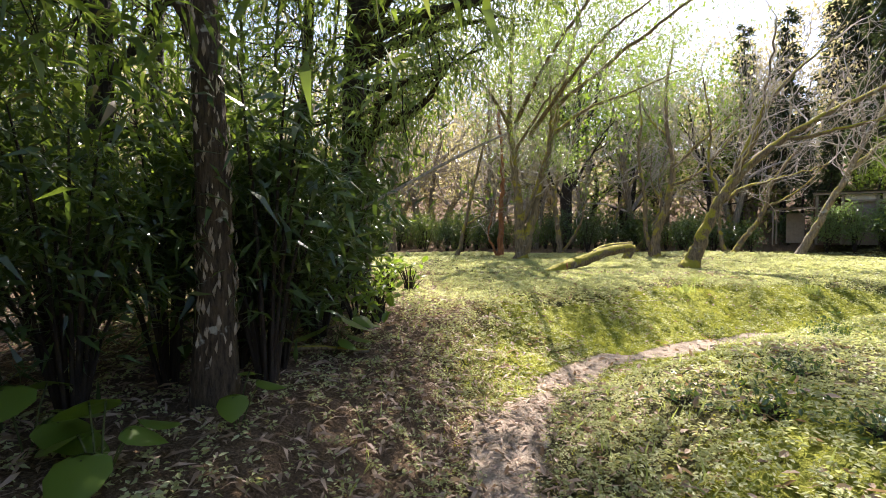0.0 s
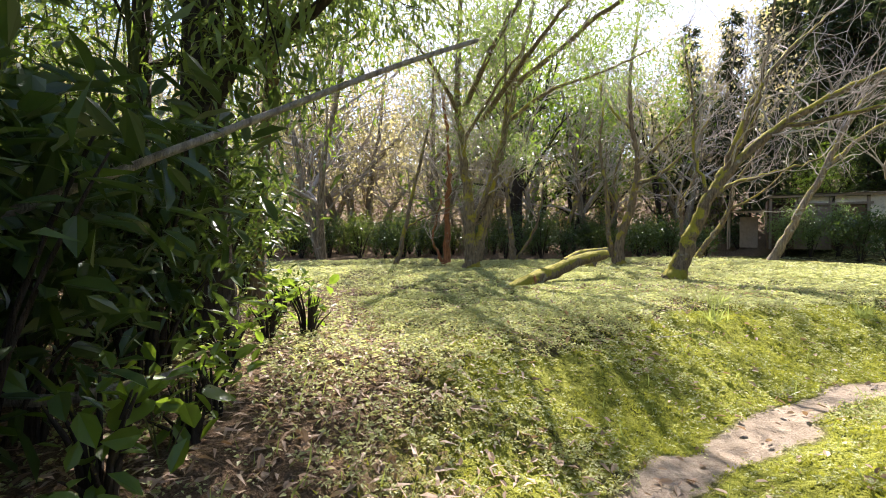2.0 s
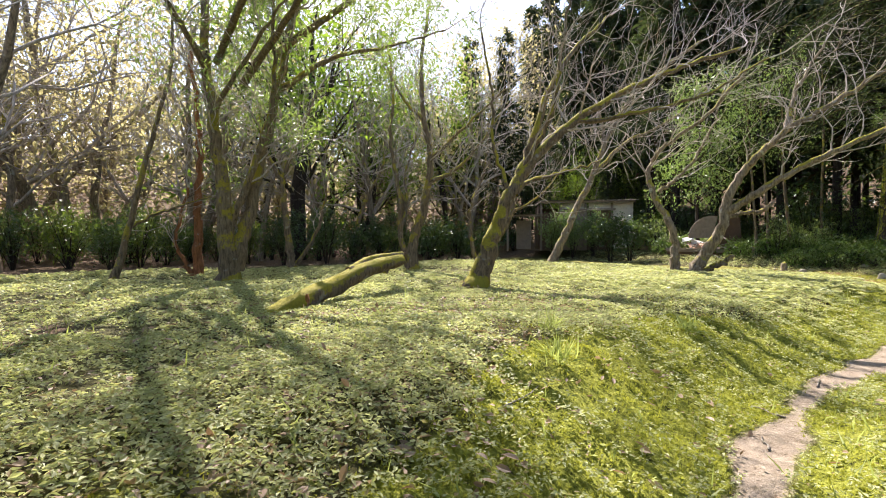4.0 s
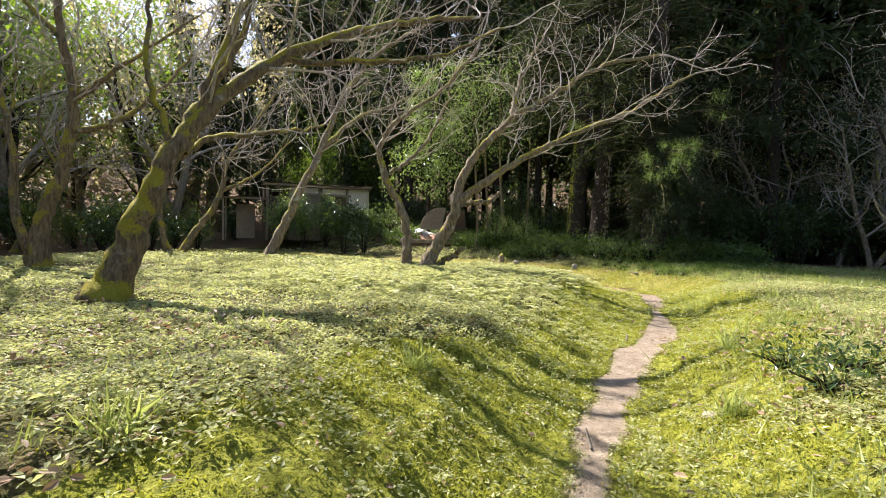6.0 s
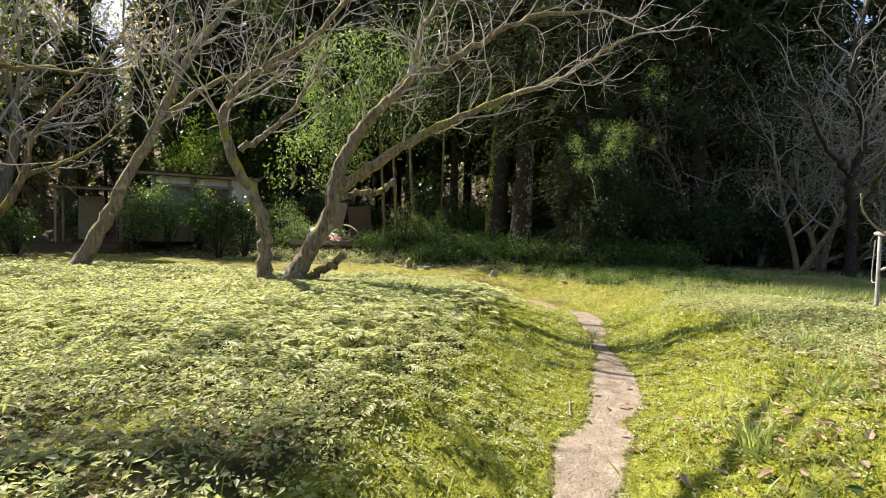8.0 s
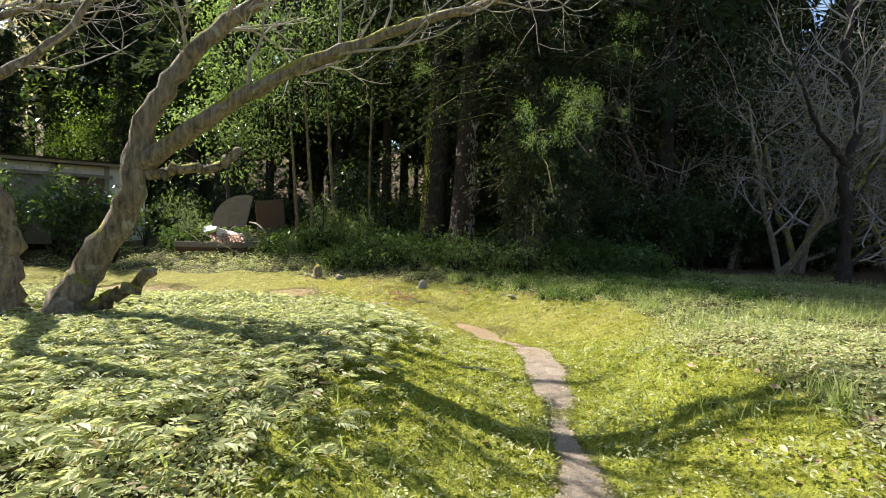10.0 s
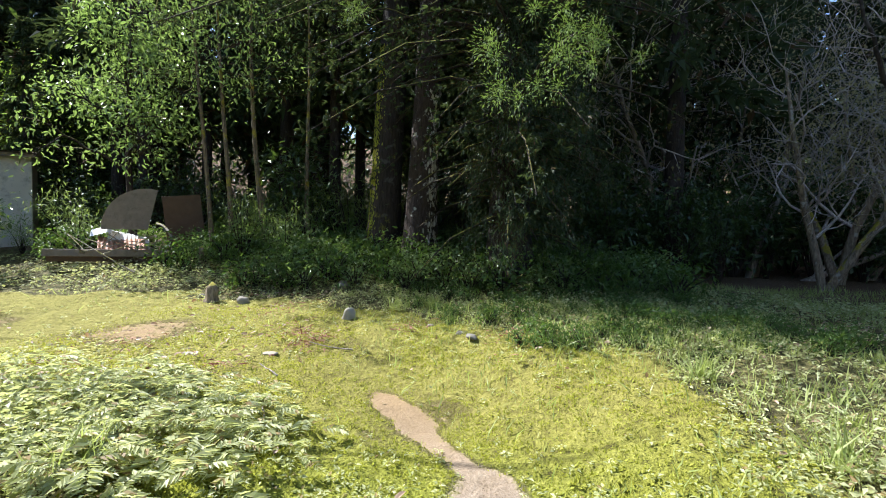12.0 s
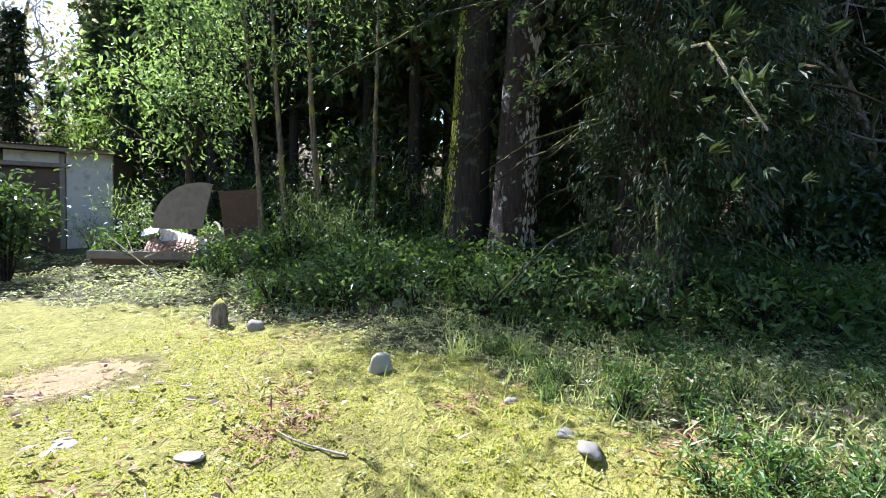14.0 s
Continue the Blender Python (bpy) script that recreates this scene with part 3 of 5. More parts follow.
def cedar(name, place, height, radius, low, reach, count, seed, label, lean=(0, 0), bark="bark_dark", fans=1, group="cedars at the edge of the clearing", skirt=0):
    root = thing(name, (place[0], place[1], gz(*place) - 0.08), label, "tree", group)
    t = Tubes()
    zs = np.array([0, 0.12, 0.35, 0.8, 1.6, 3, 5, 8, 12, 1e9])
    zs = np.concatenate([zs[zs < height], [height]])
    line = np.stack([lean[0] * zs, lean[1] * zs, zs], -1)
    rad = radius * (1 - 0.85 * zs / height) * (1 + 0.55 * np.exp(-zs / 0.3))
    t.add(line, rad, 14, 0.045)
    part("trunk", t.mesh("trunk", M[bark]), root)
    boughs, at, way, size = cedar_crown(height, low, reach, count, seed)
    tagged(part("bough", boughs.mesh("boughs", M["bark_dark"]), root), kind="stuff")
    # each spray is a fan of thin blades
    k = fans
    at = np.repeat(at, k, 0)
    way = np.repeat(unit(way), k, 0) + rng.normal(size=(len(at), 3)) * 0.33
    if skirt:
        low_boughs, at2, way2, size2 = cedar_crown(5.0, 0.7, 2.1, skirt, seed + 50)
        keep = at2[:, 1] < 0.6
        at2, way2, size2 = at2[keep], way2[keep], size2[keep]
        tagged(part("bough", low_boughs.mesh("low_boughs", M["bark_dark"]), root), kind="stuff")
        at2 = np.repeat(at2, 8, 0)
        at2 = at2 + rng.normal(size=at2.shape) * 0.05
        way2 = np.repeat(unit(way2), 8, 0) * np.array([0.6, 0.6, 1.0]) + rng.normal(size=at2.shape) * 0.28 + np.array([0, 0, -0.45])
        at2[:, 2] = np.maximum(at2[:, 2], 0.35)
        part("low_foliage", leaves("low_foliage", at2, way2, np.repeat(size2, 8) * 0.3, 0.2, M["needle"]), root)
    part("foliage", leaves("foliage", at, way, np.repeat(size, k) * (0.27 if k > 1 else 1.6), 0.28 if k > 1 else 0.34, M["needle"]), root)
    return root


far_a = cedar("cedar", (30.5, 24.5), 17, 0.2, 3.2, 2.2, 90, 1, "tall slim dark cedar in the wood")
far_b = cedar("cedar", (24.4, 14.5), 19, 0.24, 4.5, 2.4, 90, 2, "tall slim dark cedar in the wood")
far_c = cedar("cedar", (22.0, 11.8), 15, 0.16, 2.6, 2.0, 80, 3, "tall slim dark cedar in the wood")
slots = random.Random(5)
spots = []
while len(spots) < 72:
    x, y = slots.uniform(17.5, 38), slots.uniform(-10, 38)
    edge = 21.0 + (0.8 if y < 9 else 0) + max(0, (4.5 - y)) * 0.55 + max(0, y - 20) * -0.25
    if x < edge or min([9] + [math.hypot(x - a, y - b) for a, b in spots]) < 1.35:
        continue
    if math.hypot(x - 18.0, y - 19.6) < 3.4 or y > 1.3 * (x - 2.2) + 4.5:
        continue
    spots.append((x, y))
spots += [(27.0, 1.5), (28.5, 0.0), (29.0, 3.0), (27.5, -3.0), (31.0, -1.0), (26.5, 5.0), (30.0, -5.0), (28.0, 6.5)]
for x, y in ((20.5, 28.5), (19.2, 30.5)):
    ob = copy_thing(far_b, pose(x, y, gz(x, y) - 0.1, 0, 0, 40 * x))
    ob.scale = (0.7, 0.7, 0.7)
for x, y in spots:
    src = slots.choice((far_a, far_b, far_c))
    open_side = (x - 19) * 0.95 - (y - 12) * 0.31 < 2.0 and y > 11
    s = slots.uniform(0.38, 0.55) if open_side else slots.uniform(0.85, 1.15)
    ob = copy_thing(src, pose(x, y, gz(x, y) - 0.1, 0, 0, slots.uniform(0, 360)))
    ob.scale = (s, s, s)

mossy_cedar = cedar("cedar", (20.0, 9.85), 18, 0.33, 4.4, 4.3, 240, 11, "thick cedar with dark bark and a mossy flank", (0.03, -0.035), "bark_dark", 5)
flaky_cedar = cedar("cedar", (19.6, 9.0), 17, 0.3, 4.2, 4.0, 220, 12, "thick cedar with flaking pale patches on dark bark", (0.03, -0.03), "bark_peeldark", 5)
cedar("cedar", (19.0, 7.3), 16, 0.36, 1.9, 3.6, 300, 13, "broad cedar with low drooping dark boughs", (0.0, 0.0), "bark_dark", 7, skirt=170)



def trunk_patches(root, name, label, mat, n, radius, height, lean, mid, spread, low, high, size):
    """Thin curling scales that lie on one flank of a cedar's trunk."""
    a, z = radians(mid) + rng.normal(size=n) * radians(spread), low + (high - low) * rng.random(n)
    out = np.stack([np.cos(a), np.sin(a), np.zeros(n)], -1)
    r = radius * (1 - 0.85 * z / height) * (1 + 0.55 * np.exp(-z / 0.3)) + 0.004
    at = np.stack([lean[0] * z, lean[1] * z, z], -1) + out * r[:, None]
    way = np.array([[0, 0, 1.0]]) + out * 0.1 + rng.normal(size=(n, 3)) * 0.08
    tagged(part(name, leaves(name, at, way, size * (0.5 + rng.random(n)), 0.4, mat, "oval", 0.15, out), root, label), kind="stuff")


M["scale"] = leaf_material("pale_bark_scale", (0.25, 0.22, 0.17), (0.55, 0.51, 0.42), (0.4, 0.3, 0.2), 0.05, 0.8, 0.2)
trunk_patches(mossy_cedar, "moss", "yellow-green moss on one flank", M["moss"], 1500, 0.33, 18, (0.03, -0.035), 138, 12, 0.1, 4.2, 0.05)
trunk_patches(flaky_cedar, "bark_flake", "pale flaking bark scales", M["scale"], 260, 0.3, 17, (0.03, -0.03), 238, 16, 0.3, 3.2, 0.09)

# ---- the leafy and leafless woods all round ----


def wood_tree(name, label, height, seed, leaf, leaf_n, leaf_size, ratio, bark, twig_levels=3, stems=2, group="trees of the far wood"):
    global rng
    keep, rng = rng, np.random.default_rng(seed)
    root = thing(name, (0, 0, 0), label, "tree", group)
    t, boughs, tips = Tubes(), Tubes(), []
    for s in range(stems):
        a = rng.random() * 6.283
        way = np.array([math.cos(a) * 0.2, math.sin(a) * 0.2, 1.0])
        pts, p, d = [np.zeros(3)], np.zeros(3), unit(way)
        for _ in range(8):
            d = unit(d + rng.normal(size=3) * 0.14 + np.array([0, 0, 0.12]))
            p = p + d * height * 0.72 / 8
            pts.append(p)
        rad = np.linspace(0.11, 0.03, 9) * height / 8
        t.add(pts, rad, 7, 0.06)
        for j in range(9):
            k = 2 + int(6.9 * (j + rng.random()) / 9)
            k = min(k, 8)
            side = unit(np.cross([0, 0, 1], rng.normal(size=3)))
            grow(boughs, pts[k], side + np.array([0, 0, 0.7]), height * (0.2 + 0.12 * rng.random()), rad[k] * 0.5, twig_levels - 1, tips, 0.22, 0.08, 3, 4)
    part("trunk", t.mesh("trunk", M["bark_pale" if bark == "twig" else bark]), root)
    tagged(part("branch", boughs.mesh("boughs", M[bark]), root), kind="stuff")
    at = np.array([q[0] for q in tips])
    if leaf_n:
        pick = rng.integers(0, len(at), leaf_n)
        pos = at[pick] + rng.normal(size=(leaf_n, 3)) * 0.32
        part("foliage", leaves("foliage", pos, rng.normal(size=(leaf_n, 3)) + np.array([0, 0, -0.2]), leaf_size * (0.6 + 0.8 * rng.random(leaf_n)), ratio, M[leaf]), root)
    rng = keep
    return root


def scatter(sources, spots_list, lo=0.85, hi=1.2, sink=0.08):
    for i, (x, y) in enumerate(spots_list):
        src = slots.choice(sources)
        s = slots.uniform(lo, hi)
        ob = copy_thing(src, pose(x, y, gz(x, y) - sink, 0, 0, slots.uniform(0, 360)))
        ob.scale = (s, s, s)


def remove(sources):
    for src in sources:
        for o in (*src.children_recursive, src):
            bpy.data.objects.remove(o)


wood = [wood_tree("wood_tree", "slender tree with pale twigs and sparse olive leaves", 9, 21, "olive", 1900, 0.13, 0.6, "twig"),
        wood_tree("wood_tree", "slender tree with pale twigs and sparse olive leaves", 10, 22, "olive", 2100, 0.13, 0.6, "twig"),
        wood_tree("wood_tree", "leafless grey-brown tree with many fine twigs", 8, 23, None, 0, 0, 0, "twig", 3),
        wood_tree("wood_tree", "evergreen tree with dense yellow-green leaves", 10, 24, "fresh", 3800, 0.17, 0.5, "bark_dark")]
ring = []
while len(ring) < 62:
    x, y = slots.uniform(-22, 25), slots.uniform(20.5, 42)
    if x > 7 and y < 25 or y < 1.3 * (x - 2.2) + 4 or y < 24.5 + 0.1 * x and slots.random() < 0.8:
        continue
    if math.hypot(x - 18.0, y - 20) < 3.6 or min([9] + [math.hypot(x - a, y - b) for a, b in ring]) < 1.5:
        continue
    ring.append((x, y))
scatter([wood[0], wood[1], wood[2], wood[0], wood[1], wood[2], wood[3]], ring, 1.15, 1.75)
scatter([wood[3]], [(25.0, 23.0), (26.5, 24.5), (24.2, 25.5), (27.2, 21.0), (28.0, 25.0), (22.6, 24.6)], 0.5, 0.65)
right_bare = []
while len(right_bare) < 25:
    x, y = slots.uniform(20.5, 27), slots.uniform(-9, 5.5)
    if x < 23 - 0.3 * min(y, 0) * 0 and y > 2 or min([9] + [math.hypot(x - a, y - b) for a, b in right_bare]) < 1.3:
        continue
    right_bare.append((x, y))
wood.append(wood_tree("wood_tree", "thin dark bare tree in the shade", 7.5, 25, "olive", 1600, 0.09, 0.5, "twig", 3, 2))
scatter([wood[4]], right_bare, 0.75, 1.05)
# unseen trees added at the back, only to close off the light there
behind = []
while len(behind) < 10:
    x, y = slots.uniform(-12, 24), slots.uniform(-22, -7)
    if min([9] + [math.hypot(x - a, y - b) for a, b in behind]) < 2.0:
        continue
    behind.append((x, y))
scatter([wood[1], wood[3]], behind)


def far_woods():
    n = 70000
    a, r = rng.uniform(-1.4, 2.9, n), 26 + 26 * rng.random(n) ** 0.8
    x, y = 7 + np.cos(a) * r, 5 + np.sin(a) * r
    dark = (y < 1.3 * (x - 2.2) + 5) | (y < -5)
    hgt = (6.5 + 2.2 * wobble(x, y, 0.35, 87)) * rng.random(n) ** 0.8
    at = np.stack([x, y, ground_z(x, y) + hgt], -1)
    way = rng.normal(size=(n, 3)) + np.array([0, 0, -0.2])
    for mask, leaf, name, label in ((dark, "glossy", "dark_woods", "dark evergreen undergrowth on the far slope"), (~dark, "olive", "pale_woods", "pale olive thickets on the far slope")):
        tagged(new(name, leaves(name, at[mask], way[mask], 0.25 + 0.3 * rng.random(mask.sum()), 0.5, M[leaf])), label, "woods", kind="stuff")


far_woods()


def bush(name, label, width, height, n, leaf, size, ratio, seed, blade="oval", group="undergrowth shrubs", droop=-0.1):
    """A shrub: many thin stems from the foot and leaves set along their upper part in an uneven mass."""
    r = np.random.default_rng(seed)
    root = thing(name, (0, 0, 0), label, "shrub", group)
    t, at, way = Tubes(), [], []
    stems = 16
    for _ in range(stems):
        a, out = r.random() * 6.283, width * 0.5 * (0.25 + 0.75 * r.random())
        h = height * (0.45 + 0.55 * r.random())
        d = np.array([math.cos(a), math.sin(a), 0])
        line = smooth_line([d * 0.04, d * out * 0.4 + [0, 0, h * 0.5], d * out * 0.8 + [0, 0, h * 0.85], d * out + [0, 0, h]], 7)
        t.add(line, np.linspace(0.014, 0.004, 7), 4)
        k = n // stems
        f = 0.25 + 0.75 * r.random(k) ** 0.7
        p = np.stack([np.interp(f * 6, np.arange(7), line[:, i]) for i in range(3)], -1)
        spread = 0.1 * width + 0.05
        at.append(p + r.normal(size=(k, 3)) * spread)
        way.append(d * 0.5 + r.normal(size=(k, 3)) * 0.7 + np.array([0, 0, droop]))
    at, way = np.concatenate(at), np.concatenate(way)
    at[:, 2] = np.abs(at[:, 2]) + 0.02
    tagged(part("stem", t.mesh("stems", M["bark_dark"]), root), kind="stuff")
    part("foliage", leaves("foliage", at, way, size * (0.6 + 0.8 * r.random(len(at))), ratio, M[leaf], blade), root)
    return root


bushes = [bush("shrub", "dark evergreen shrub under the trees", 1.5, 1.3, 1000, "glossy", 0.12, 0.5, 31, "narrow"),
          bush("shrub", "dark evergreen shrub under the trees", 1.2, 1.9, 1000, "glossy", 0.11, 0.45, 32, "narrow"),
          bush("shrub", "tangled shrub with narrow green leaves", 1.4, 1.5, 1600, "bamboo_leaf", 0.14, 0.17, 33, "narrow", droop=-0.35)]
low = []
while len(low) < 84:
    u = slots.random()
    if u < 0.86:
        x, y = slots.uniform(20.3, 28), slots.uniform(-8, 24)
        if x < 20.6 + max(0, 5 - y) * 0.5:
            continue
        if 13.5 < y < 18 and x < 22:
            continue
    else:
        x, y = slots.uniform(-9, 19), slots.uniform(23.5, 30)
    if math.hypot(x - 18.0, y - 19.8) < 3.2 or min([9] + [math.hypot(x - a, y - b) for a, b in low]) < 0.8:
        continue
    low.append((x, y))
back_low = []
while len(back_low) < 40:
    x, y = slots.uniform(-9, 15), slots.uniform(21.5, 27)
    if min([9] + [math.hypot(x - a, y - b) for a, b in back_low]) < 0.9:
        continue
    back_low.append((x, y))
scatter(bushes, back_low, 0.8, 1.4, 0.03)
scatter(bushes, low, 0.7, 1.35, 0.03)
scatter(bushes[:2], [(22.6, 5.4), (23.4, 4.6), (22.9, 3.4), (24.2, 3.0), (23.6, 2.2), (24.6, 1.2), (24.0, -0.2), (25.4, 0.2), (24.8, -1.6), (26.0, -1.0), (22.2, 6.6), (25.2, 4.2), (25.8, 2.4), (26.4, -3.0), (25.0, -3.4), (21.7, 7.6)], 1.25, 1.75, 0.03)

# ---- the dark thicket beside the path ----


def bamboo(x, y, height, r, lean, leaf_n, seed, low=1.2):
    rr = np.random.default_rng(seed)
    root = thing("bamboo", (x, y, gz(x, y) - 0.05), "green bamboo stalk with drooping narrow leaves in a thicket", "bamboo", "bamboo thicket")
    t = Tubes()
    zs = np.linspace(0, height, 15)
    line = np.stack([lean[0] * (zs / height) ** 2 * 1.0, lean[1] * (zs / height) ** 2, zs], -1)
    rad = np.repeat(np.linspace(r, r * 0.3, 15), 1)
    t.add(line, rad, 7)
    for z in np.arange(0.3, height, 0.42):
        c = np.array([np.interp(z, zs, line[:, i]) for i in range(3)])
        k = np.interp(z, zs, rad)
        t.add([c - [0, 0, 0.012], c, c + [0, 0, 0.012]], [k, k * 1.18, k], 7)
    part("culm", t.mesh("culm", M["culm"]), root)
    at, way = [], []
    tw = Tubes()
    for _ in range(int(leaf_n / 14)):
        z = rr.uniform(low, height)
        c = np.array([np.interp(z, zs, line[:, i]) for i in range(3)])
        a = rr.random() * 6.283
        d = np.array([math.cos(a), math.sin(a), 0.25])
        ln = rr.uniform(0.35, 0.9)
        pts = np.array([c, c + d * ln * 0.5, c + d * ln + [0, 0, -0.22 * ln]])
        tw.add(pts, [0.005, 0.004, 0.002], 3)
        k = 14
        f = rr.uniform(0.3, 1.05, k)
        at.append(c + (pts[2] - c) * f[:, None] + rr.normal(size=(k, 3)) * 0.06)
        way.append(np.tile(d, (k, 1)) * 0.6 + rr.normal(size=(k, 3)) * 0.5 + [0, 0, -0.5])
    tagged(part("twig", tw.mesh("twigs", M["culm"]), root), kind="stuff")
    at, way = np.concatenate(at), np.concatenate(way)
    part("foliage", leaves("foliage", at, way, 0.13 + 0.09 * rr.random(len(at)), 0.13, M["bamboo_leaf"]), root)
    return root


def thicket():
    culms = [bamboo(-2.2, 4.2, 7.5, 0.03, (0.6, 0.3), 700, 41), bamboo(-1.6, 6.2, 6.5, 0.026, (0.8, -0.3), 800, 42), bamboo(-2.9, 7.0, 8.0, 0.034, (-0.4, 0.5), 600, 43)]
    spots_b = []
    while len(spots_b) < 48:
        x, y = slots.uniform(-8, -1.5), slots.uniform(0.3, 12.5)
        if x > -1.6 - 0.12 * max(0, y - 8) - 0.5 * max(0, 2.2 - y) or min([9] + [math.hypot(x - a, y - b) for a, b in spots_b]) < 0.38:
            continue
        spots_b.append((x, y))
    scatter(culms, spots_b, 0.8, 1.15, 0.05)


thicket()


def evergreen(place, height, radius, limbs, label, bark, leaf, leaf_n, leaf_size, ratio, lean=(0.0, 0.0), blade="narrow", crown_low=2.5, crown_reach=1.8, seed=1, twig_r=0.02, clump=0.2, name="evergreen_tree"):
    """A trunk, named limbs that reach out, and leaves in clumps at the ends of forking twigs."""
    global rng
    keep, rng = rng, np.random.default_rng(seed)
    root = thing(name, (place[0], place[1], gz(*place) - 0.06), label, "tree", "trees of the thicket")
    t = Tubes()
    zs = np.linspace(0, height, 14)
    line = np.stack([lean[0] * zs + 0.05 * np.sin(zs * 0.9 + seed), lean[1] * zs + 0.05 * np.sin(zs * 0.7 + 2 * seed), zs], -1)
    rad = radius * (1 - 0.75 * zs / height) * (1 + 0.45 * np.exp(-zs / 0.25))
    t.add(line, rad, 14, 0.05)
    part("trunk", t.mesh("trunk", M[bark]), root)
    twigs, tips = Tubes(), []
    for tip in limbs:
        tip = np.array(tip, float)
        z0 = max(0.6, tip[2] - 0.4 * np.hypot(tip[0], tip[1]) - 0.2)
        start = np.array([np.interp(z0, zs, line[:, i]) for i in range(3)])
        mid = (start + tip) / 2 + np.array([0, 0, 0.15]) + rng.normal(size=3) * 0.2
        limb = Tubes()
        pts = smooth_line([start, mid, tip], 9)
        pts[1:-1] += rng.normal(size=(7, 3)) * 0.03
        limb.add(pts, np.linspace(radius * 0.4, 0.015, 9), 7, 0.05)
        part("branch", limb.mesh("limb", M[bark]), root)
        for k in (3, 5, 6, 7, 8):
            grow(twigs, pts[k], pts[k] - pts[k - 1] + rng.normal(size=3) * 0.25, 0.7, 0.012, 1, tips, 0.25, -0.02, 3, 4)
    for j in range(26):
        z = crown_low + (height - crown_low) * rng.random()
        start = np.array([np.interp(z, zs, line[:, i]) for i in range(3)])
        a = rng.random() * 6.283
        grow(twigs, start, (math.cos(a), math.sin(a), 0.35), crown_reach * (0.6 + 0.6 * rng.random()), twig_r, 2, tips, 0.2, 0.0, 3, 4)
    tagged(part("twig", twigs.mesh("twigs", M["bark_dark"]), root), kind="stuff")
    at, way = np.array([q[0] for q in tips]), np.array([q[1] for q in tips])
    pick = rng.integers(0, len(at), leaf_n)
    pos = at[pick] + rng.normal(size=(leaf_n, 3)) * clump
    dirs = way[pick] * 0.4 + rng.normal(size=(leaf_n, 3)) * 0.6 + np.array([0, 0, -0.4])
    part("foliage", leaves("foliage", pos, dirs, leaf_size * (0.6 + 0.8 * rng.random(leaf_n)), ratio, M[leaf], blade), root)
    rng = keep
    return root


peeling = evergreen((-1.3, 2.55), 8, 0.1, [(0.5, -0.3, 3.2), (-0.9, 0.4, 2.6), (0.7, 0.9, 3.6), (1.5, 1.6, 4.6)], "dark tree with pale peeling bark beside the path", "bark_peel", "bamboo_leaf", 6500, 0.15, 0.17, (-0.01, 0.02), crown_low=1.9, seed=51)
n_flakes = 420
fa, fz = rng.random(n_flakes) * 6.283, 0.3 + 2.4 * rng.random(n_flakes)
radial = np.stack([np.cos(fa), np.sin(fa), np.zeros(n_flakes)], -1)
fr = 0.1 * (1 - 0.75 * fz / 8) * (1 + 0.45 * np.exp(-fz / 0.25)) + 0.006
centre = np.stack([-0.01 * fz + 0.05 * np.sin(fz * 0.9 + 51), 0.02 * fz + 0.05 * np.sin(fz * 0.7 + 102), fz], -1)
M["flake"] = leaf_material("bark_flake", (0.2, 0.15, 0.1), (0.5, 0.43, 0.33), (0.4, 0.3, 0.2), 0.05, 0.8, 0.2)
tagged(part("bark_flake", leaves("flakes", centre + radial * fr[:, None], np.array([[0, 0, 1.0]]) + radial * 0.12 + rng.normal(size=(n_flakes, 3)) * 0.06, 0.03 + 0.07 * rng.random(n_flakes), 0.24, M["flake"], "narrow", 0.35, radial), peeling, "pale curling bark flakes"), kind="stuff")
evergreen((-1.3, 6.7), 9, 0.2, [(1.3, -0.9, 3.0), (2.4, -0.4, 4.4), (3.0, 0.4, 4.9), (2.0, 1.2, 4.0), (0.9, -1.5, 2.6), (3.2, -1.4, 5.4), (1.6, -2.2, 4.8), (3.6, 1.6, 5.6), (2.6, 2.4, 5.0), (4.2, -0.2, 6.2), (3.4, 1.4, 5.9), (4.6, 1.0, 6.4), (3.0, 3.4, 6.2), (5.2, -0.9, 6.6), (2.2, 0.4, 5.6), (5.4, 2.2, 7.0)], "large dark evergreen leaning over the path", "bark_dark", "willow", 27000, 0.15, 0.17, (0.03, 0.01), crown_low=3.0, crown_reach=2.0, seed=52)
evergreen((-2.3, 7.8), 9, 0.13, [(1.0, 0.4, 3.3)], "dark slender evergreen tree in the thicket", "bark_dark", "glossy", 4500, 0.1, 0.4, (0.02, 0.0), seed=53)
evergreen((-1.5, 9.2), 7.5, 0.1, [(0.9, 0.2, 3.0), (1.3, -0.5, 3.6)], "slender tree with light green leaves at the thicket's edge", "bark", "fresh", 4500, 0.11, 0.3, (0.05, 0.03), seed=54)
evergreen((-2.2, 1.6), 7, 0.12, [(0.6, -0.6, 2.5), (0.7, 0.3, 3.0)], "dark evergreen tree in the thicket", "bark_dark", "bamboo_leaf", 6000, 0.15, 0.17, (-0.03, 0.0), crown_low=1.8, seed=55)
evergreen((-3.4, 4.6), 8.5, 0.14, [(1.0, -0.4, 3.0)], "dark evergreen tree in the thicket", "bark_dark", "fresh", 2300, 0.12, 0.4, (0.0, 0.02), crown_low=1.8, seed=56)
evergreen((-2.6, 0.2), 8, 0.11, [(1.0, 0.0, 3.2)], "dark evergreen tree in the thicket", "bark_dark", "fresh", 2300, 0.12, 0.4, (0.02, 0.0), crown_low=1.6, seed=57)
evergreen((-4.6, 2.4), 8.5, 0.15, [], "dark evergreen tree in the thicket", "bark_dark", "fresh", 2300, 0.14, 0.4, (0.0, 0.0), crown_low=1.6, crown_reach=2.2, seed=58)
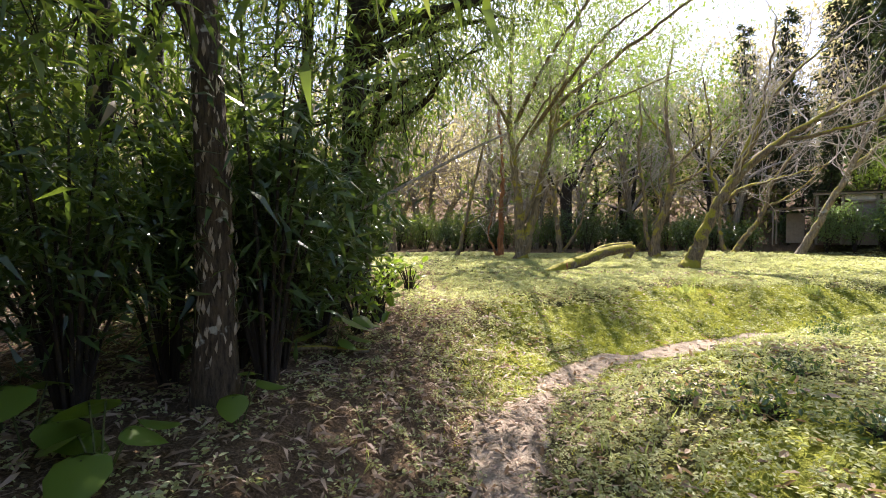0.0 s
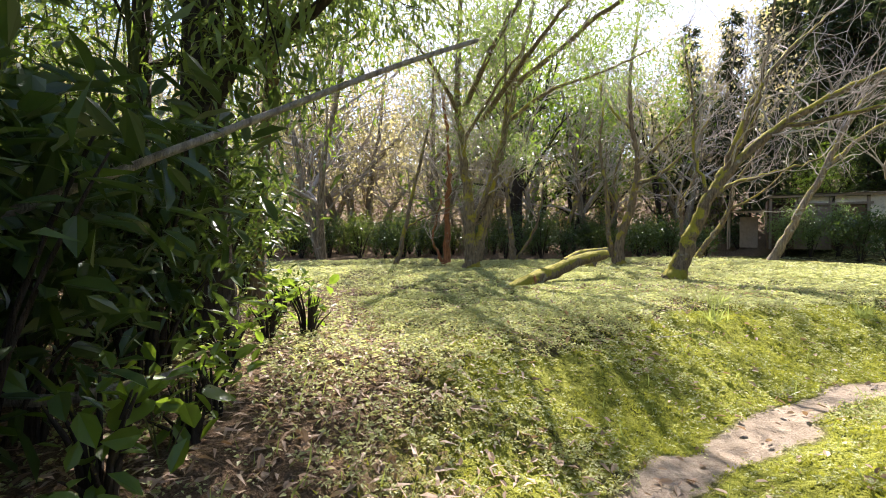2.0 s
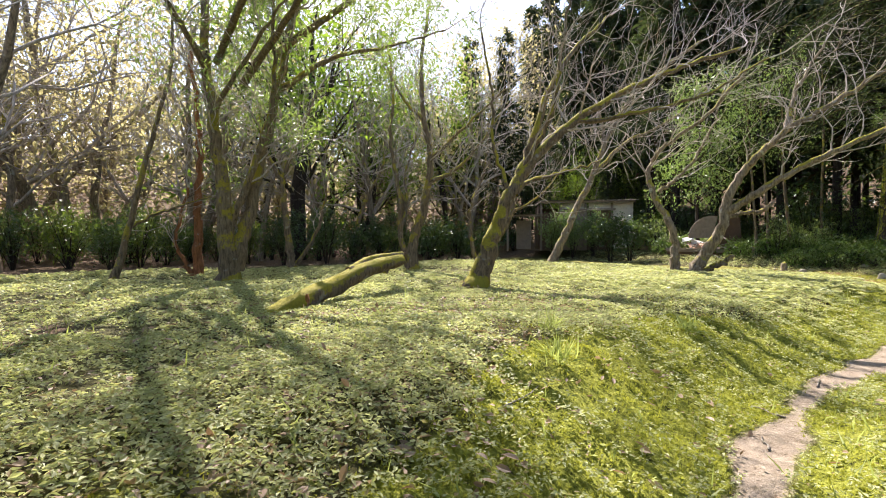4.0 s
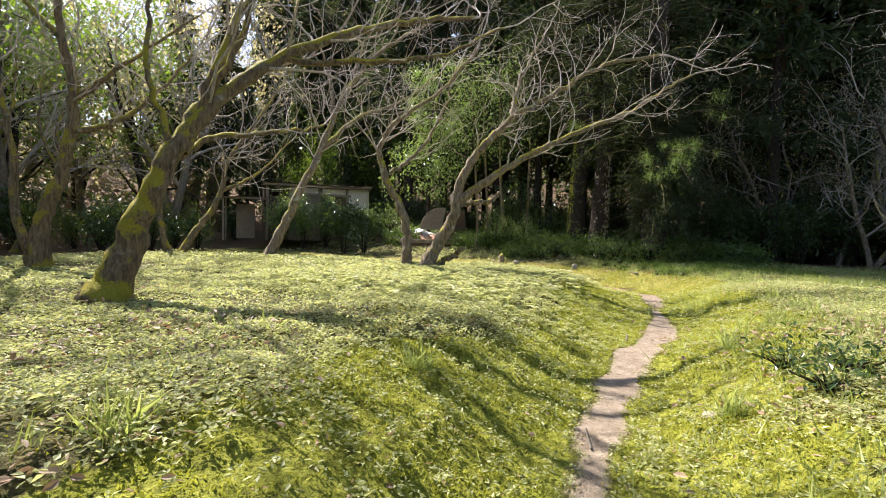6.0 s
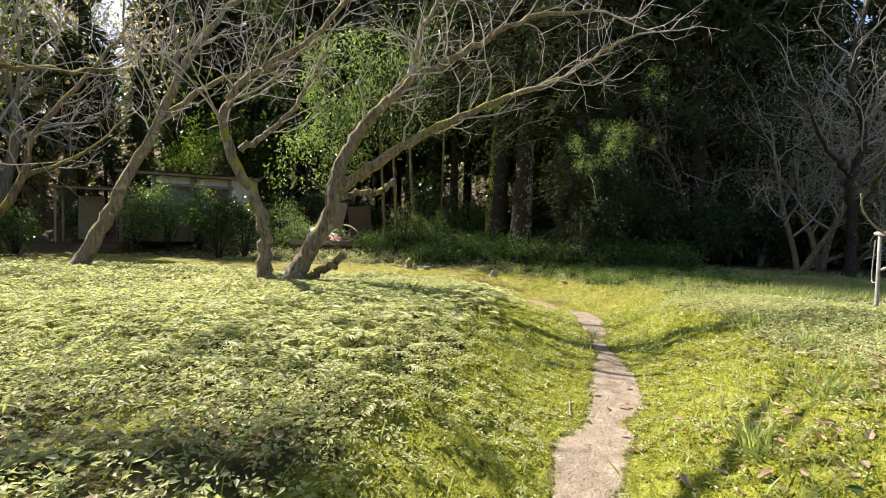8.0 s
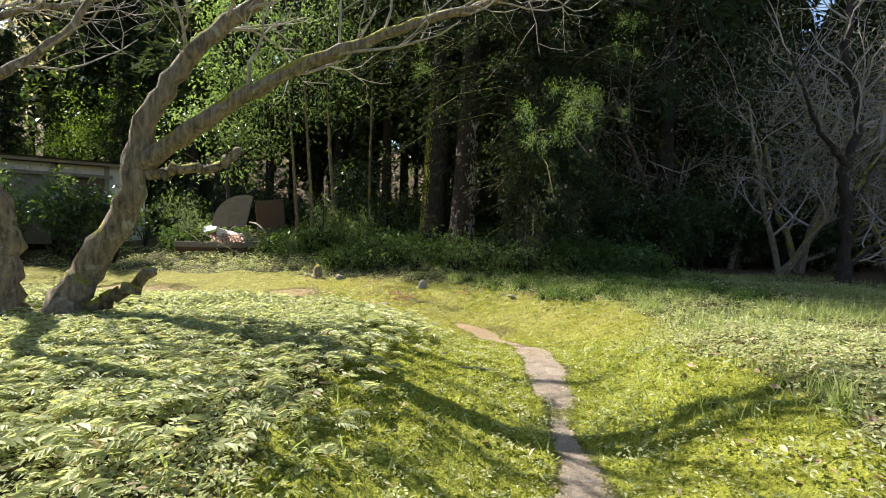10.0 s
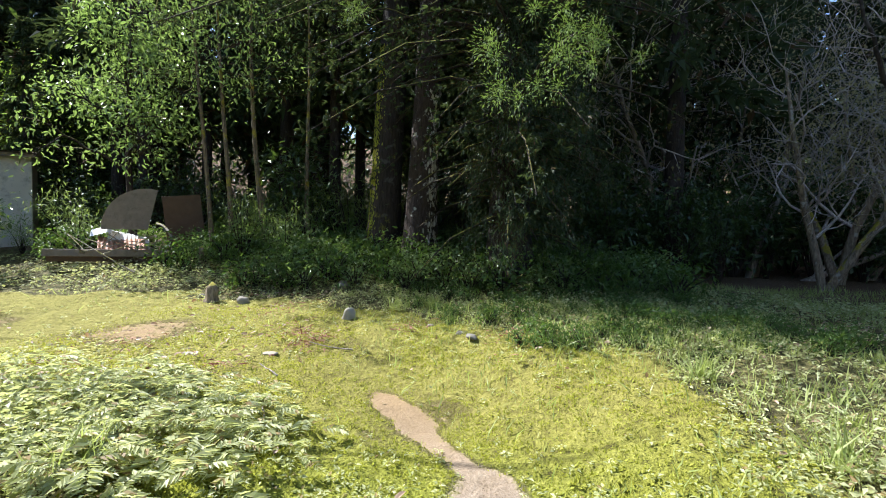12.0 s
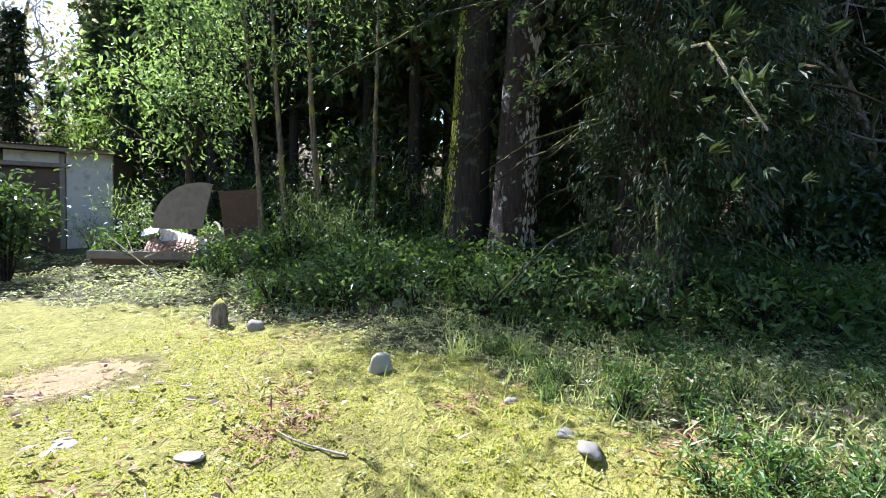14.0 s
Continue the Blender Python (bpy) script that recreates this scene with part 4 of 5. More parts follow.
evergreen((-4.8, 8.0), 8.5, 0.15, [], "dark evergreen tree in the thicket", "bark_dark", "fresh", 2600, 0.14, 0.4, (0.0, 0.0), crown_low=1.6, crown_reach=2.2, seed=59)

# leafy masses along the thicket's edge
big_leaf = bush("shrub", "broad-leaved evergreen shrub with large glossy leaves", 1.0, 1.6, 520, "glossy", 0.15, 0.4, 61, "oval", "thicket edge shrubs", -0.35)
whorl = bush("shrub", "evergreen shrub with long narrow dark leaves", 1.2, 1.7, 1500, "glossy", 0.16, 0.16, 62, "narrow", "thicket edge shrubs", 0.1)
tangle = bush("shrub", "dark tangle of narrow leaves and stems", 1.3, 2.1, 1700, "bamboo_leaf", 0.14, 0.18, 63, "narrow", "thicket edge shrubs", -0.2)
sprout = bush("shrub", "light green broad-leaved sprout on the litter", 0.45, 0.45, 60, "fresh", 0.1, 0.55, 64, "oval", "thicket edge shrubs", 0.2)
for src, spots_e in ((big_leaf, [(-1.3, 4.5), (-1.2, 5.5), (-1.6, 3.7), (-1.1, 4.15), (-1.45, 3.3)]),
                     (whorl, [(-1.15, 3.3), (-1.1, 2.95), (-1.35, 4.9), (-1.75, 2.2), (-1.25, 5.9), (-2.0, 1.3), (-1.5, 7.4), (-2.5, 3.0), (-1.9, 0.4)]),
                     (tangle, [(-1.7, 2.9), (-1.8, 4.2), (-2.3, 5.2), (-1.9, 6.3), (-1.6, 8.3), (-2.9, 1.9), (-2.9, 3.8), (-3.2, 6.4), (-2.8, 0.6), (-3.8, 0.8), (-3.9, 3.2), (-3.6, 5.2), (-4.6, 1.4), (-2.3, 8.9), (-1.9, 10.0)]),
                     (sprout, [(-0.8, 4.4), (-0.7, 5.2), (-0.85, 5.9), (-0.75, 6.6), (-0.9, 7.4), (-1.0, 8.2), (-0.7, 4.9), (-1.0, 9.0), (-0.5, 7.0)])):
    scatter([src], spots_e, 0.8, 1.2, 0.02)


def heart_plant(x, y, count, size, seed):
    """Low plant with large heart-shaped leaves on arching stalks."""
    r = np.random.default_rng(seed)
    root = thing("heart_leaf_plant", (x, y, gz(x, y)), "low plant with large heart-shaped green leaves", "plant", "heart-leaved plants")
    outline = [(0.0, 0.0), (-0.16, 0.2), (-0.08, 0.42), (0.2, 0.5), (0.55, 0.38), (0.85, 0.16), (1.0, 0.0)]
    for _ in range(count):
        a, h = r.random() * 6.283, 0.12 + 0.2 * r.random()
        d = np.array([math.cos(a), math.sin(a), 0.0])
        foot, top = d * 0.03, d * (0.1 + 0.12 * r.random()) + np.array([0, 0, h])
        s = size * (0.7 + 0.5 * r.random())
        side, way = np.array([-d[1], d[0], 0]), unit(d + np.array([0, 0, -0.35 - 0.3 * r.random()]))
        nrm = np.cross(way, side)
        v, q = [], []
        for u, w in outline:
            v.append(top + s * (u * way))
        for sgn in (1, -1):
            for u, w in outline[1:-1]:
                v.append(top + s * (u * way + sgn * w * side + nrm * (-0.22 * w) * 1.0))
        k = len(outline)
        m = k - 2
        for g in range(2):
            o = k + g * m
            q.append((0, o, 1) if g == 0 else (0, 1, o))
            for i in range(m - 1):
                q.append((i + 1, o + i, o + i + 1) if g == 0 else (i + 1, o + i + 1, o + i))
                q.append((i + 1, o + i + 1, i + 2) if g == 0 else (i + 1, i + 2, o + i + 1))
            q.append((m, o + m - 1, m + 1) if g == 0 else (m, m + 1, o + m - 1))
        leaf = part("leaf", mesh_of("leaf", np.array(v), np.array(q), M["fresh"], True), root)
        st = Tubes()
        st.add(smooth_line([foot, (foot + top) / 2 + [0, 0, 0.03], top], 5), np.full(5, 0.004), 5)
        part("stalk", st.mesh("stalk", M["culm"]), root)


for i, (x, y, n, sz) in enumerate([(-1.3, 1.75, 6, 0.2), (-1.05, 2.35, 3, 0.14), (-1.55, 1.35, 6, 0.22), (-0.9, 3.75, 5, 0.2), (-0.85, 4.1, 4, 0.17), (-0.75, 4.75, 4, 0.14), (-1.7, 1.9, 4, 0.22)]):
    heart_plant(x, y, n, sz, 70 + i)


def pole(name, pts, r0, r1, mat, label, category, sides=8, knots=0.04):
    pts = np.array(pts, float)
    root = pts[0].copy()
    t = Tubes()
    line = smooth_line(pts - root, 5 * len(pts))
    t.add(line, np.linspace(r0, r1, len(line)), sides, knots)
    ob = new(name, t.mesh(name, M[mat]))
    ob.location = root
    return tagged(ob, label, category)


pole("fallen_bamboo_pole", [(-1.1, 4.36, 1.44), (-0.52, 4.67, 1.79), (0.2, 5.06, 2.23), (0.72, 5.35, 2.52)], 0.019, 0.013, "deadwood", "dry fallen bamboo pole caught slantwise in the thicket", "bamboo")
pole("fallen_branch", [(-1.3, 3.55, gz(-1.3, 3.55) + 0.05), (-1.0, 3.7, gz(-1.0, 3.7) + 0.06), (-0.62, 3.85, gz(-0.62, 3.85) + 0.04)], 0.022, 0.018, "bark", "short dead branch lying on the leaf litter", "branch")
pole("fallen_branch", [(-1.5, 4.7, 0.75), (-1.1, 4.75, 0.72), (-0.7, 4.9, 0.78)], 0.028, 0.024, "deadwood", "broken dead branch caught in the shrubs", "branch")

# ---- ground cover ----


def cover_points(n, weight, box=(-4, 19, 0, 20)):
    """n scattered points in the box, taken with the given weight (0 to 1)."""
    out = []
    have = 0
    for _ in range(60):
        x, y = rng.uniform(box[0], box[1], n), rng.uniform(box[2], box[3], n)
        keep = rng.random(n) < weight(x, y)
        out.append(np.stack([x[keep], y[keep]], -1))
        have += keep.sum()
        if have >= n:
            break
    return np.concatenate(out)[:n]


def nearness(x, y):
    d, _ = distance_to(TRACK, x, y)
    return np.clip(np.exp(-np.maximum(d - 1.0, 0) / 4.0), 0.1, 1), d


def stuff(name, me, label):
    return tagged(new(name, me), label, name.replace("_", " "), kind="stuff")


def herb_weight(x, y):
    z = zones(x, y)
    near, d = nearness(x, y)
    patch = 0.55 + 0.6 * wobble(x, y, 1.3, 81) + 0.3 * wobble(x, y, 4.0, 82)
    return np.clip(near * (1 - z[:, 0]) * (1 - 0.85 * z[:, 1]) * (1 - 0.75 * z[:, 2]) * (1 - 0.8 * step(x, 13.0, 14.2) * (1 - step(x, 16.6, 17.6))) * (1 - 0.65 * step(x, 16.2, 17.2)) * np.clip(patch + 0.35, 0.12, 1), 0, 1)


def herbs():
    p = cover_points(84000, herb_weight)
    x, y = p[:, 0], p[:, 1]
    _, d = nearness(x, y)
    tall = 0.03 + 0.05 * np.clip(wobble(x, y, 1.1, 83) + 0.4, 0, 1.2) + 0.1 * step(x, 8.5, 11) * step(y, 7.9, 9.2) * (1 - step(x, 13, 14.5)) + 0.05 * step(x, 16.8, 18.5)
    z0 = ground_z(x, y)
    k = 6
    a = rng.random((len(p), 1)) * 6.283 + np.arange(k)[None] * 6.283 / k * 1.02 + rng.normal(size=(len(p), k)) * 0.3
    h = tall[:, None] * (0.35 + 0.75 * rng.random((len(p), k)))
    size = (0.013 + 0.018 * rng.random((len(p), k))) * (1 + d / 8)[:, None] * (1 + tall * 3)[:, None]
    out = size * 0.3
    at = np.stack([x[:, None] + np.cos(a) * out, y[:, None] + np.sin(a) * out, z0[:, None] + h], -1).reshape(-1, 3)
    way = np.stack([np.cos(a), np.sin(a), rng.normal(size=a.shape) * 0.3 + 0.05], -1).reshape(-1, 3)
    stuff("herb_cover", leaves("herb_cover", at, way, size.ravel(), 0.5, M["herb"], spread=0.6), "low clover-like herbs covering the clearing")


def fern_fronds():
    """Feathery fronds: leaflets in pairs along an arching rib, taller towards the middle of the bed."""
    def weight(x, y):
        bed = step(x, 7.6, 9.5) * (1 - step(x, 13.0, 14.4)) * step(y + 0.15 * wobble(x, y, 1.5, 91), 7.7, 8.6) * (1 - step(y, 10.5, 13))
        return np.clip(bed * (0.55 + 0.5 * wobble(x, y, 1.8, 90)), 0, 1)
    p = cover_points(5200, weight, (7, 15, 7, 13.5))
    n, k = len(p), 9
    a = rng.random(n) * 6.283
    out = np.stack([np.cos(a), np.sin(a), np.zeros(n)], -1)
    side = np.stack([-np.sin(a), np.cos(a), np.zeros(n)], -1)
    ln, lift = 0.09 + 0.1 * rng.random(n), 0.05 + 0.09 * rng.random(n)
    foot = np.column_stack([p, ground_z(p[:, 0], p[:, 1]) + lift])
    f = np.linspace(0.12, 1.0, k)[None, :, None]
    rib = foot[:, None] + out[:, None] * ln[:, None, None] * f + np.array([0, 0, 1.0]) * (0.35 * f - 0.5 * f * f) * ln[:, None, None]
    ways, ats, sizes = [], [], []
    for sgn in (1, -1):
        ways.append(np.broadcast_to((sgn * side + 0.55 * out)[:, None], rib.shape) + rng.normal(size=rib.shape) * 0.12)
        ats.append(rib)
        sizes.append(ln[:, None] * 0.42 * np.sin(np.linspace(0.5, 2.75, k))[None] + 0.006)
    stuff("fern_bed", leaves("fern_bed", np.concatenate(ats).reshape(-1, 3), np.concatenate(ways).reshape(-1, 3), np.concatenate(sizes).ravel(), 0.36, M["herb"], spread=0.25), "pale green feathery fronds crowded beside the path")


def moss_cover():
    def weight(x, y):
        z = zones(x, y)
        near, d = nearness(x, y)
        return np.clip(z[:, 1] * 1.2 * (1 - z[:, 0] * 1.2) * (1 - z[:, 2]) * near ** 1.5 * (0.55 + 0.5 * wobble(x, y, 5.0, 84)), 0, 1)
    p = cover_points(120000, weight, (-0.5, 17, 2, 12))
    at = np.column_stack([p, ground_z(p[:, 0], p[:, 1]) - 0.004])
    way = rng.normal(size=at.shape) * 0.6 + np.array([0, 0, 0.75])
    stuff("moss_cover", leaves("moss_cover", at, way, 0.014 + 0.016 * rng.random(len(p)), 0.55, M["moss"], spread=1.0), "bright yellow-green moss cushions on the banks")


def grass_cover():
    def weight(x, y):
        z = zones(x, y)
        near, d = nearness(x, y)
        side = (1 - step(y - 0.06 * x, 5.4, 6.3)) * step(x, 3, 6) + 0.12 + 0.5 * step(x, 15.8, 17.2) + 0.8 * step(x, 14.3, 15.6) * (1 - step(y, 7.8, 9.2))
        return np.clip(side * near * (1 - z[:, 0]) * (1 - 0.8 * z[:, 1]) * (0.45 + 0.6 * wobble(x, y, 2.2, 85)), 0, 1)
    p = cover_points(42000, weight, (-0.5, 21, 0.5, 14))
    at = np.column_stack([p, ground_z(p[:, 0], p[:, 1]) - 0.005])
    way = rng.normal(size=at.shape) * 0.45 + np.array([0, 0, 0.9])
    stuff("grass_cover", leaves("grass_cover", at, way, 0.06 + 0.12 * rng.random(len(p)), 0.07, M["grass"], spread=1.0), "short green grass beside the path")
    at, way, size = [], [], []
    for x, y in [(3.9, 7.6), (6.2, 7.9), (4.4, 8.2), (7.6, 4.9), (9.3, 5.4), (10.6, 5.0), (8.8, 5.9), (12.6, 8.6), (17.0, 8.6), (17.3, 8.2), (11.6, 5.2), (6.9, 6.0), (13.5, 5.4), (14.8, 5.6)]:
        n = 70
        at.append(np.column_stack([x + rng.normal(size=n) * 0.05, y + rng.normal(size=n) * 0.05, np.full(n, gz(x, y))]))
        way.append(rng.normal(size=(n, 3)) * 0.45 + np.array([0, 0, 0.8]))
        size.append(0.14 + 0.14 * rng.random(n))
    stuff("grass_tufts", leaves("grass_tufts", np.concatenate(at), np.concatenate(way), np.concatenate(size), 0.05, M["grass"], spread=1.0), "longer grass tufts scattered on the lawn")


def litter_cover():
    def narrow(x, y):
        z = zones(x, y)
        return np.clip((z[:, 2] * (1 - step(x, 3, 6)) + 0.3 * (1 - step(x, 0.6, 1.8))) * (1 - step(y, 7, 10)), 0, 1)
    p = cover_points(15000, narrow, (-5, 2, -0.5, 10))
    at = np.column_stack([p, ground_z(p[:, 0], p[:, 1]) + 0.004 + 0.02 * rng.random(len(p))])
    way = rng.normal(size=at.shape) * np.array([1, 1, 0.16])
    stuff("leaf_litter", leaves("leaf_litter", at, way, 0.07 + 0.07 * rng.random(len(p)), 0.17, M["litter"]), "dry narrow dead leaves strewn under the thicket")

    def broad(x, y):
        z = zones(x, y)
        near, d = nearness(x, y)
        drift = np.clip(wobble(x, y, 1.1, 86) - 0.1, 0, 1) + 0.6 * np.exp(-((x - 3.4) ** 2 + (y - 7.6) ** 2) / 2.6) + 0.25 * np.exp(-((x - 9.5) ** 2 + (y - 5.0) ** 2) / 1.2) + 0.04 + 0.35 * (1 - step(x, 1.5, 4.0)) * (1 - step(y, 6.5, 9.0))
        return np.clip(drift * near * (1 - 0.9 * z[:, 1]), 0, 1)
    p = cover_points(9000, broad, (-0.5, 19, 1, 16))
    at = np.column_stack([p, ground_z(p[:, 0], p[:, 1]) + 0.015 + 0.03 * rng.random(len(p))])
    way = rng.normal(size=at.shape) * np.array([1, 1, 0.3])
    stuff("fallen_leaves", leaves("fallen_leaves", at, way, 0.035 + 0.05 * rng.random(len(p)), 0.5, M["litter"], "oval"), "brown fallen leaves among the herbs")


def conifer_litter():
    at, way = [], []
    for x, y, n, r in ((15.55, 9.1, 170, 0.2), (15.9, 9.5, 90, 0.2), (16.3, 8.2, 80, 0.18), (14.6, 9.4, 60, 0.25), (16.8, 10.2, 90, 0.3), (15.2, 10.9, 70, 0.3), (16.0, 7.0, 70, 0.25)):
        p = np.column_stack([x + rng.normal(size=n) * r, y + rng.normal(size=n) * r * 0.6])
        at.append(np.column_stack([p, ground_z(p[:, 0], p[:, 1]) + 0.012 + 0.015 * rng.random(n)]))
        way.append(rng.normal(size=(n, 3)) * np.array([0.6, 1, 0.15]) + np.array([0, 0.3, 0]))
    at, way = np.concatenate(at), np.concatenate(way)
    stuff("conifer_litter", leaves("conifer_litter", at, way, 0.06 + 0.08 * rng.random(len(at)), 0.1, M["red_litter"]), "reddish-brown dead conifer sprays on the moss")


herbs()
fern_fronds()
conifer_litter()
moss_cover()
grass_cover()
litter_cover()
# ---- the edge by the shed ----


def box_mesh(name, size, mat, bevel=0.006, at=(0, 0, 0), turn=(0, 0, 0)):
    """A bevelled board or block with its origin at its middle, moved and turned."""
    bm = bmesh.new()
    bmesh.ops.create_cube(bm, size=1.0, matrix=Matrix.Diagonal((*size, 1)))
    bmesh.ops.bevel(bm, geom=bm.edges[:], offset=min(bevel, min(size) * 0.3), segments=1, affect="EDGES")
    bmesh.ops.transform(bm, matrix=pose(*at, *turn), verts=bm.verts)
    me = bpy.data.meshes.new(name)
    bm.to_mesh(me)
    bm.free()
    me.materials.append(mat)
    return me


def plaster(name, a, b, scale=3.0, rough=0.85, stain=(0.12, 0.1, 0.07)):
    m = Nodes(name)
    co = m.coords()
    n1, n2 = m.noise(scale, 5, 0.65, co), m.noise(40, 4, 0.7, co)
    col = m.mix(n1, a, b)
    dirt = m.ramp(m.noise(scale * 1.7, 6, 0.7, co), (0.52, (0, 0, 0)), (0.72, (1, 1, 1)))
    col = m.mix(m.math("MULTIPLY", dirt, 0.6), col, stain)
    m.bump(n2, 0.4, 0.004)
    return m.finish(col, rough, 0.3)


M["cream"] = plaster("weathered_cream_panel", (0.5, 0.46, 0.36), (0.64, 0.6, 0.5))
M["old_board"] = plaster("old_grey_board", (0.16, 0.13, 0.095), (0.34, 0.28, 0.21), 6)
M["brown_board"] = plaster("brown_board", (0.075, 0.05, 0.032), (0.17, 0.11, 0.07), 5)
M["roof"] = plaster("mossy_roof_sheet", (0.2, 0.17, 0.14), (0.36, 0.31, 0.26), 4, stain=(0.1, 0.1, 0.03))
M["white_sheet"] = plaster("white_sheet_metal", (0.68, 0.68, 0.68), (0.82, 0.82, 0.8), 4, 0.35)
M["rust"] = plaster("rusted_sheet", (0.3, 0.12, 0.06), (0.45, 0.24, 0.14), 8, 0.7, (0.12, 0.05, 0.03))
M["stone"] = plaster("field_stone", (0.2, 0.175, 0.13), (0.4, 0.36, 0.28), 9, 0.9, (0.16, 0.17, 0.07))
M["pale_stone"] = plaster("pale_stone", (0.26, 0.235, 0.17), (0.42, 0.385, 0.3), 9, 0.9, (0.25, 0.24, 0.12))
M["slate"] = plaster("grey_stone", (0.12, 0.112, 0.085), (0.23, 0.21, 0.165), 9, 0.8, (0.1, 0.09, 0.06))
M["steel"] = plaster("galvanised_tube", (0.26, 0.26, 0.245), (0.4, 0.4, 0.38), 7, 0.4, (0.25, 0.16, 0.1))


def corrugated(name, length, width, mat, pitch=0.076, depth=0.009, thick=0.002, bend=0.0):
    """A corrugated sheet with thickness; bend lifts its middle."""
    n, k = int(width / pitch * 8), 7
    u, v = np.linspace(0, width, n + 1), np.linspace(0, length, k)
    gu, gv = np.meshgrid(u, v, indexing="ij")
    z = depth * np.sin(gu / pitch * 2 * np.pi) + bend * np.sin(gv / length * np.pi)
    top = np.stack([gu, gv, z], -1).reshape(-1, 3)
    bottom = top - np.array([0, 0, thick])
    idx = np.arange((n + 1) * k).reshape(n + 1, k)
    q = np.stack([idx[:-1, :-1], idx[1:, :-1], idx[1:, 1:], idx[:-1, 1:]], -1).reshape(-1, 4)
    return mesh_of(name, np.vstack([top, bottom]), np.vstack([q, q[:, ::-1] + len(top)]), mat, True)


def shed():
    """Run-down shed: its front runs along local x, its back lies towards local +y."""
    z0 = gz(20.0, 19.2)
    root = thing("garden_shed", (20.3, 18.9, z0 - 0.1), "run-down low shed with cream panels and a sagging roof", "shed", turn=140.3)
    root.scale = (1, -1, 1)

    def board(name, x, y, z, w, d, h, mat, label=""):
        part(name, box_mesh(name, (w, d, h), M[mat], 0.008, (x, y, z)), root, label)

    board("wall_panel", 0.45, 0.0, 1.15, 0.88, 0.06, 2.2, "cream", "weathered cream wall panel")
    for x in (0.95, 2.15, 3.3, 4.2):
        board("post", x, -0.02, 1.1, 0.1, 0.1, 2.2, "old_board")
    board("door", 1.55, 0.06, 0.95, 1.08, 0.04, 1.85, "brown_board", "closed dark brown door leaf")
    board("lintel", 1.95, -0.03, 1.93, 2.3, 0.09, 0.1, "old_board")
    board("transom", 1.5, 0.04, 2.1, 1.0, 0.03, 0.25, "cream")
    board("transom", 2.7, 0.04, 2.1, 1.05, 0.03, 0.25, "cream")
    board("wall_board", 2.72, 0.08, 0.95, 1.05, 0.04, 1.9, "old_board")
    board("wall_board", 3.75, 0.1, 0.9, 0.85, 0.04, 1.8, "brown_board")
    board("side_wall", 0.03, 1.3, 1.15, 0.06, 2.5, 2.2, "old_board")
    board("side_wall", 4.3, 1.3, 1.1, 0.06, 2.5, 2.1, "brown_board")
    board("back_wall", 2.15, 2.55, 1.1, 4.3, 0.06, 2.1, "brown_board")
    for i in range(4):
        me = corrugated("roof_sheet", 3.1, 1.18, M["roof"])
        ob = part("roof_sheet", me, root, "weathered corrugated roof sheet")
        ob.matrix_basis = pose(-0.15 + i * 1.12, -0.35, 2.34 + 0.005 * i, 2.0, 0.6 * (i % 2), 0)
    board("eave_beam", 2.15, -0.2, 2.27, 4.4, 0.08, 0.09, "old_board")
    # the lean-to at the far end
    ob = part("canopy", corrugated("canopy", 1.3, 1.7, M["roof"]), root, "low corrugated lean-to canopy")
    ob.matrix_basis = pose(4.2, -0.6, 1.72, 1.5, 2.0, 0)
    board("canopy_beam", 5.05, -0.5, 1.64, 1.75, 0.06, 0.07, "old_board")
    for x, y in ((5.8, -0.45), (5.75, 0.6)):
        board("canopy_post", x, y, 0.8, 0.06, 0.06, 1.65, "old_board")
    board("wall_board", 5.0, 0.5, 0.75, 0.7, 0.04, 1.4, "old_board")


shed()


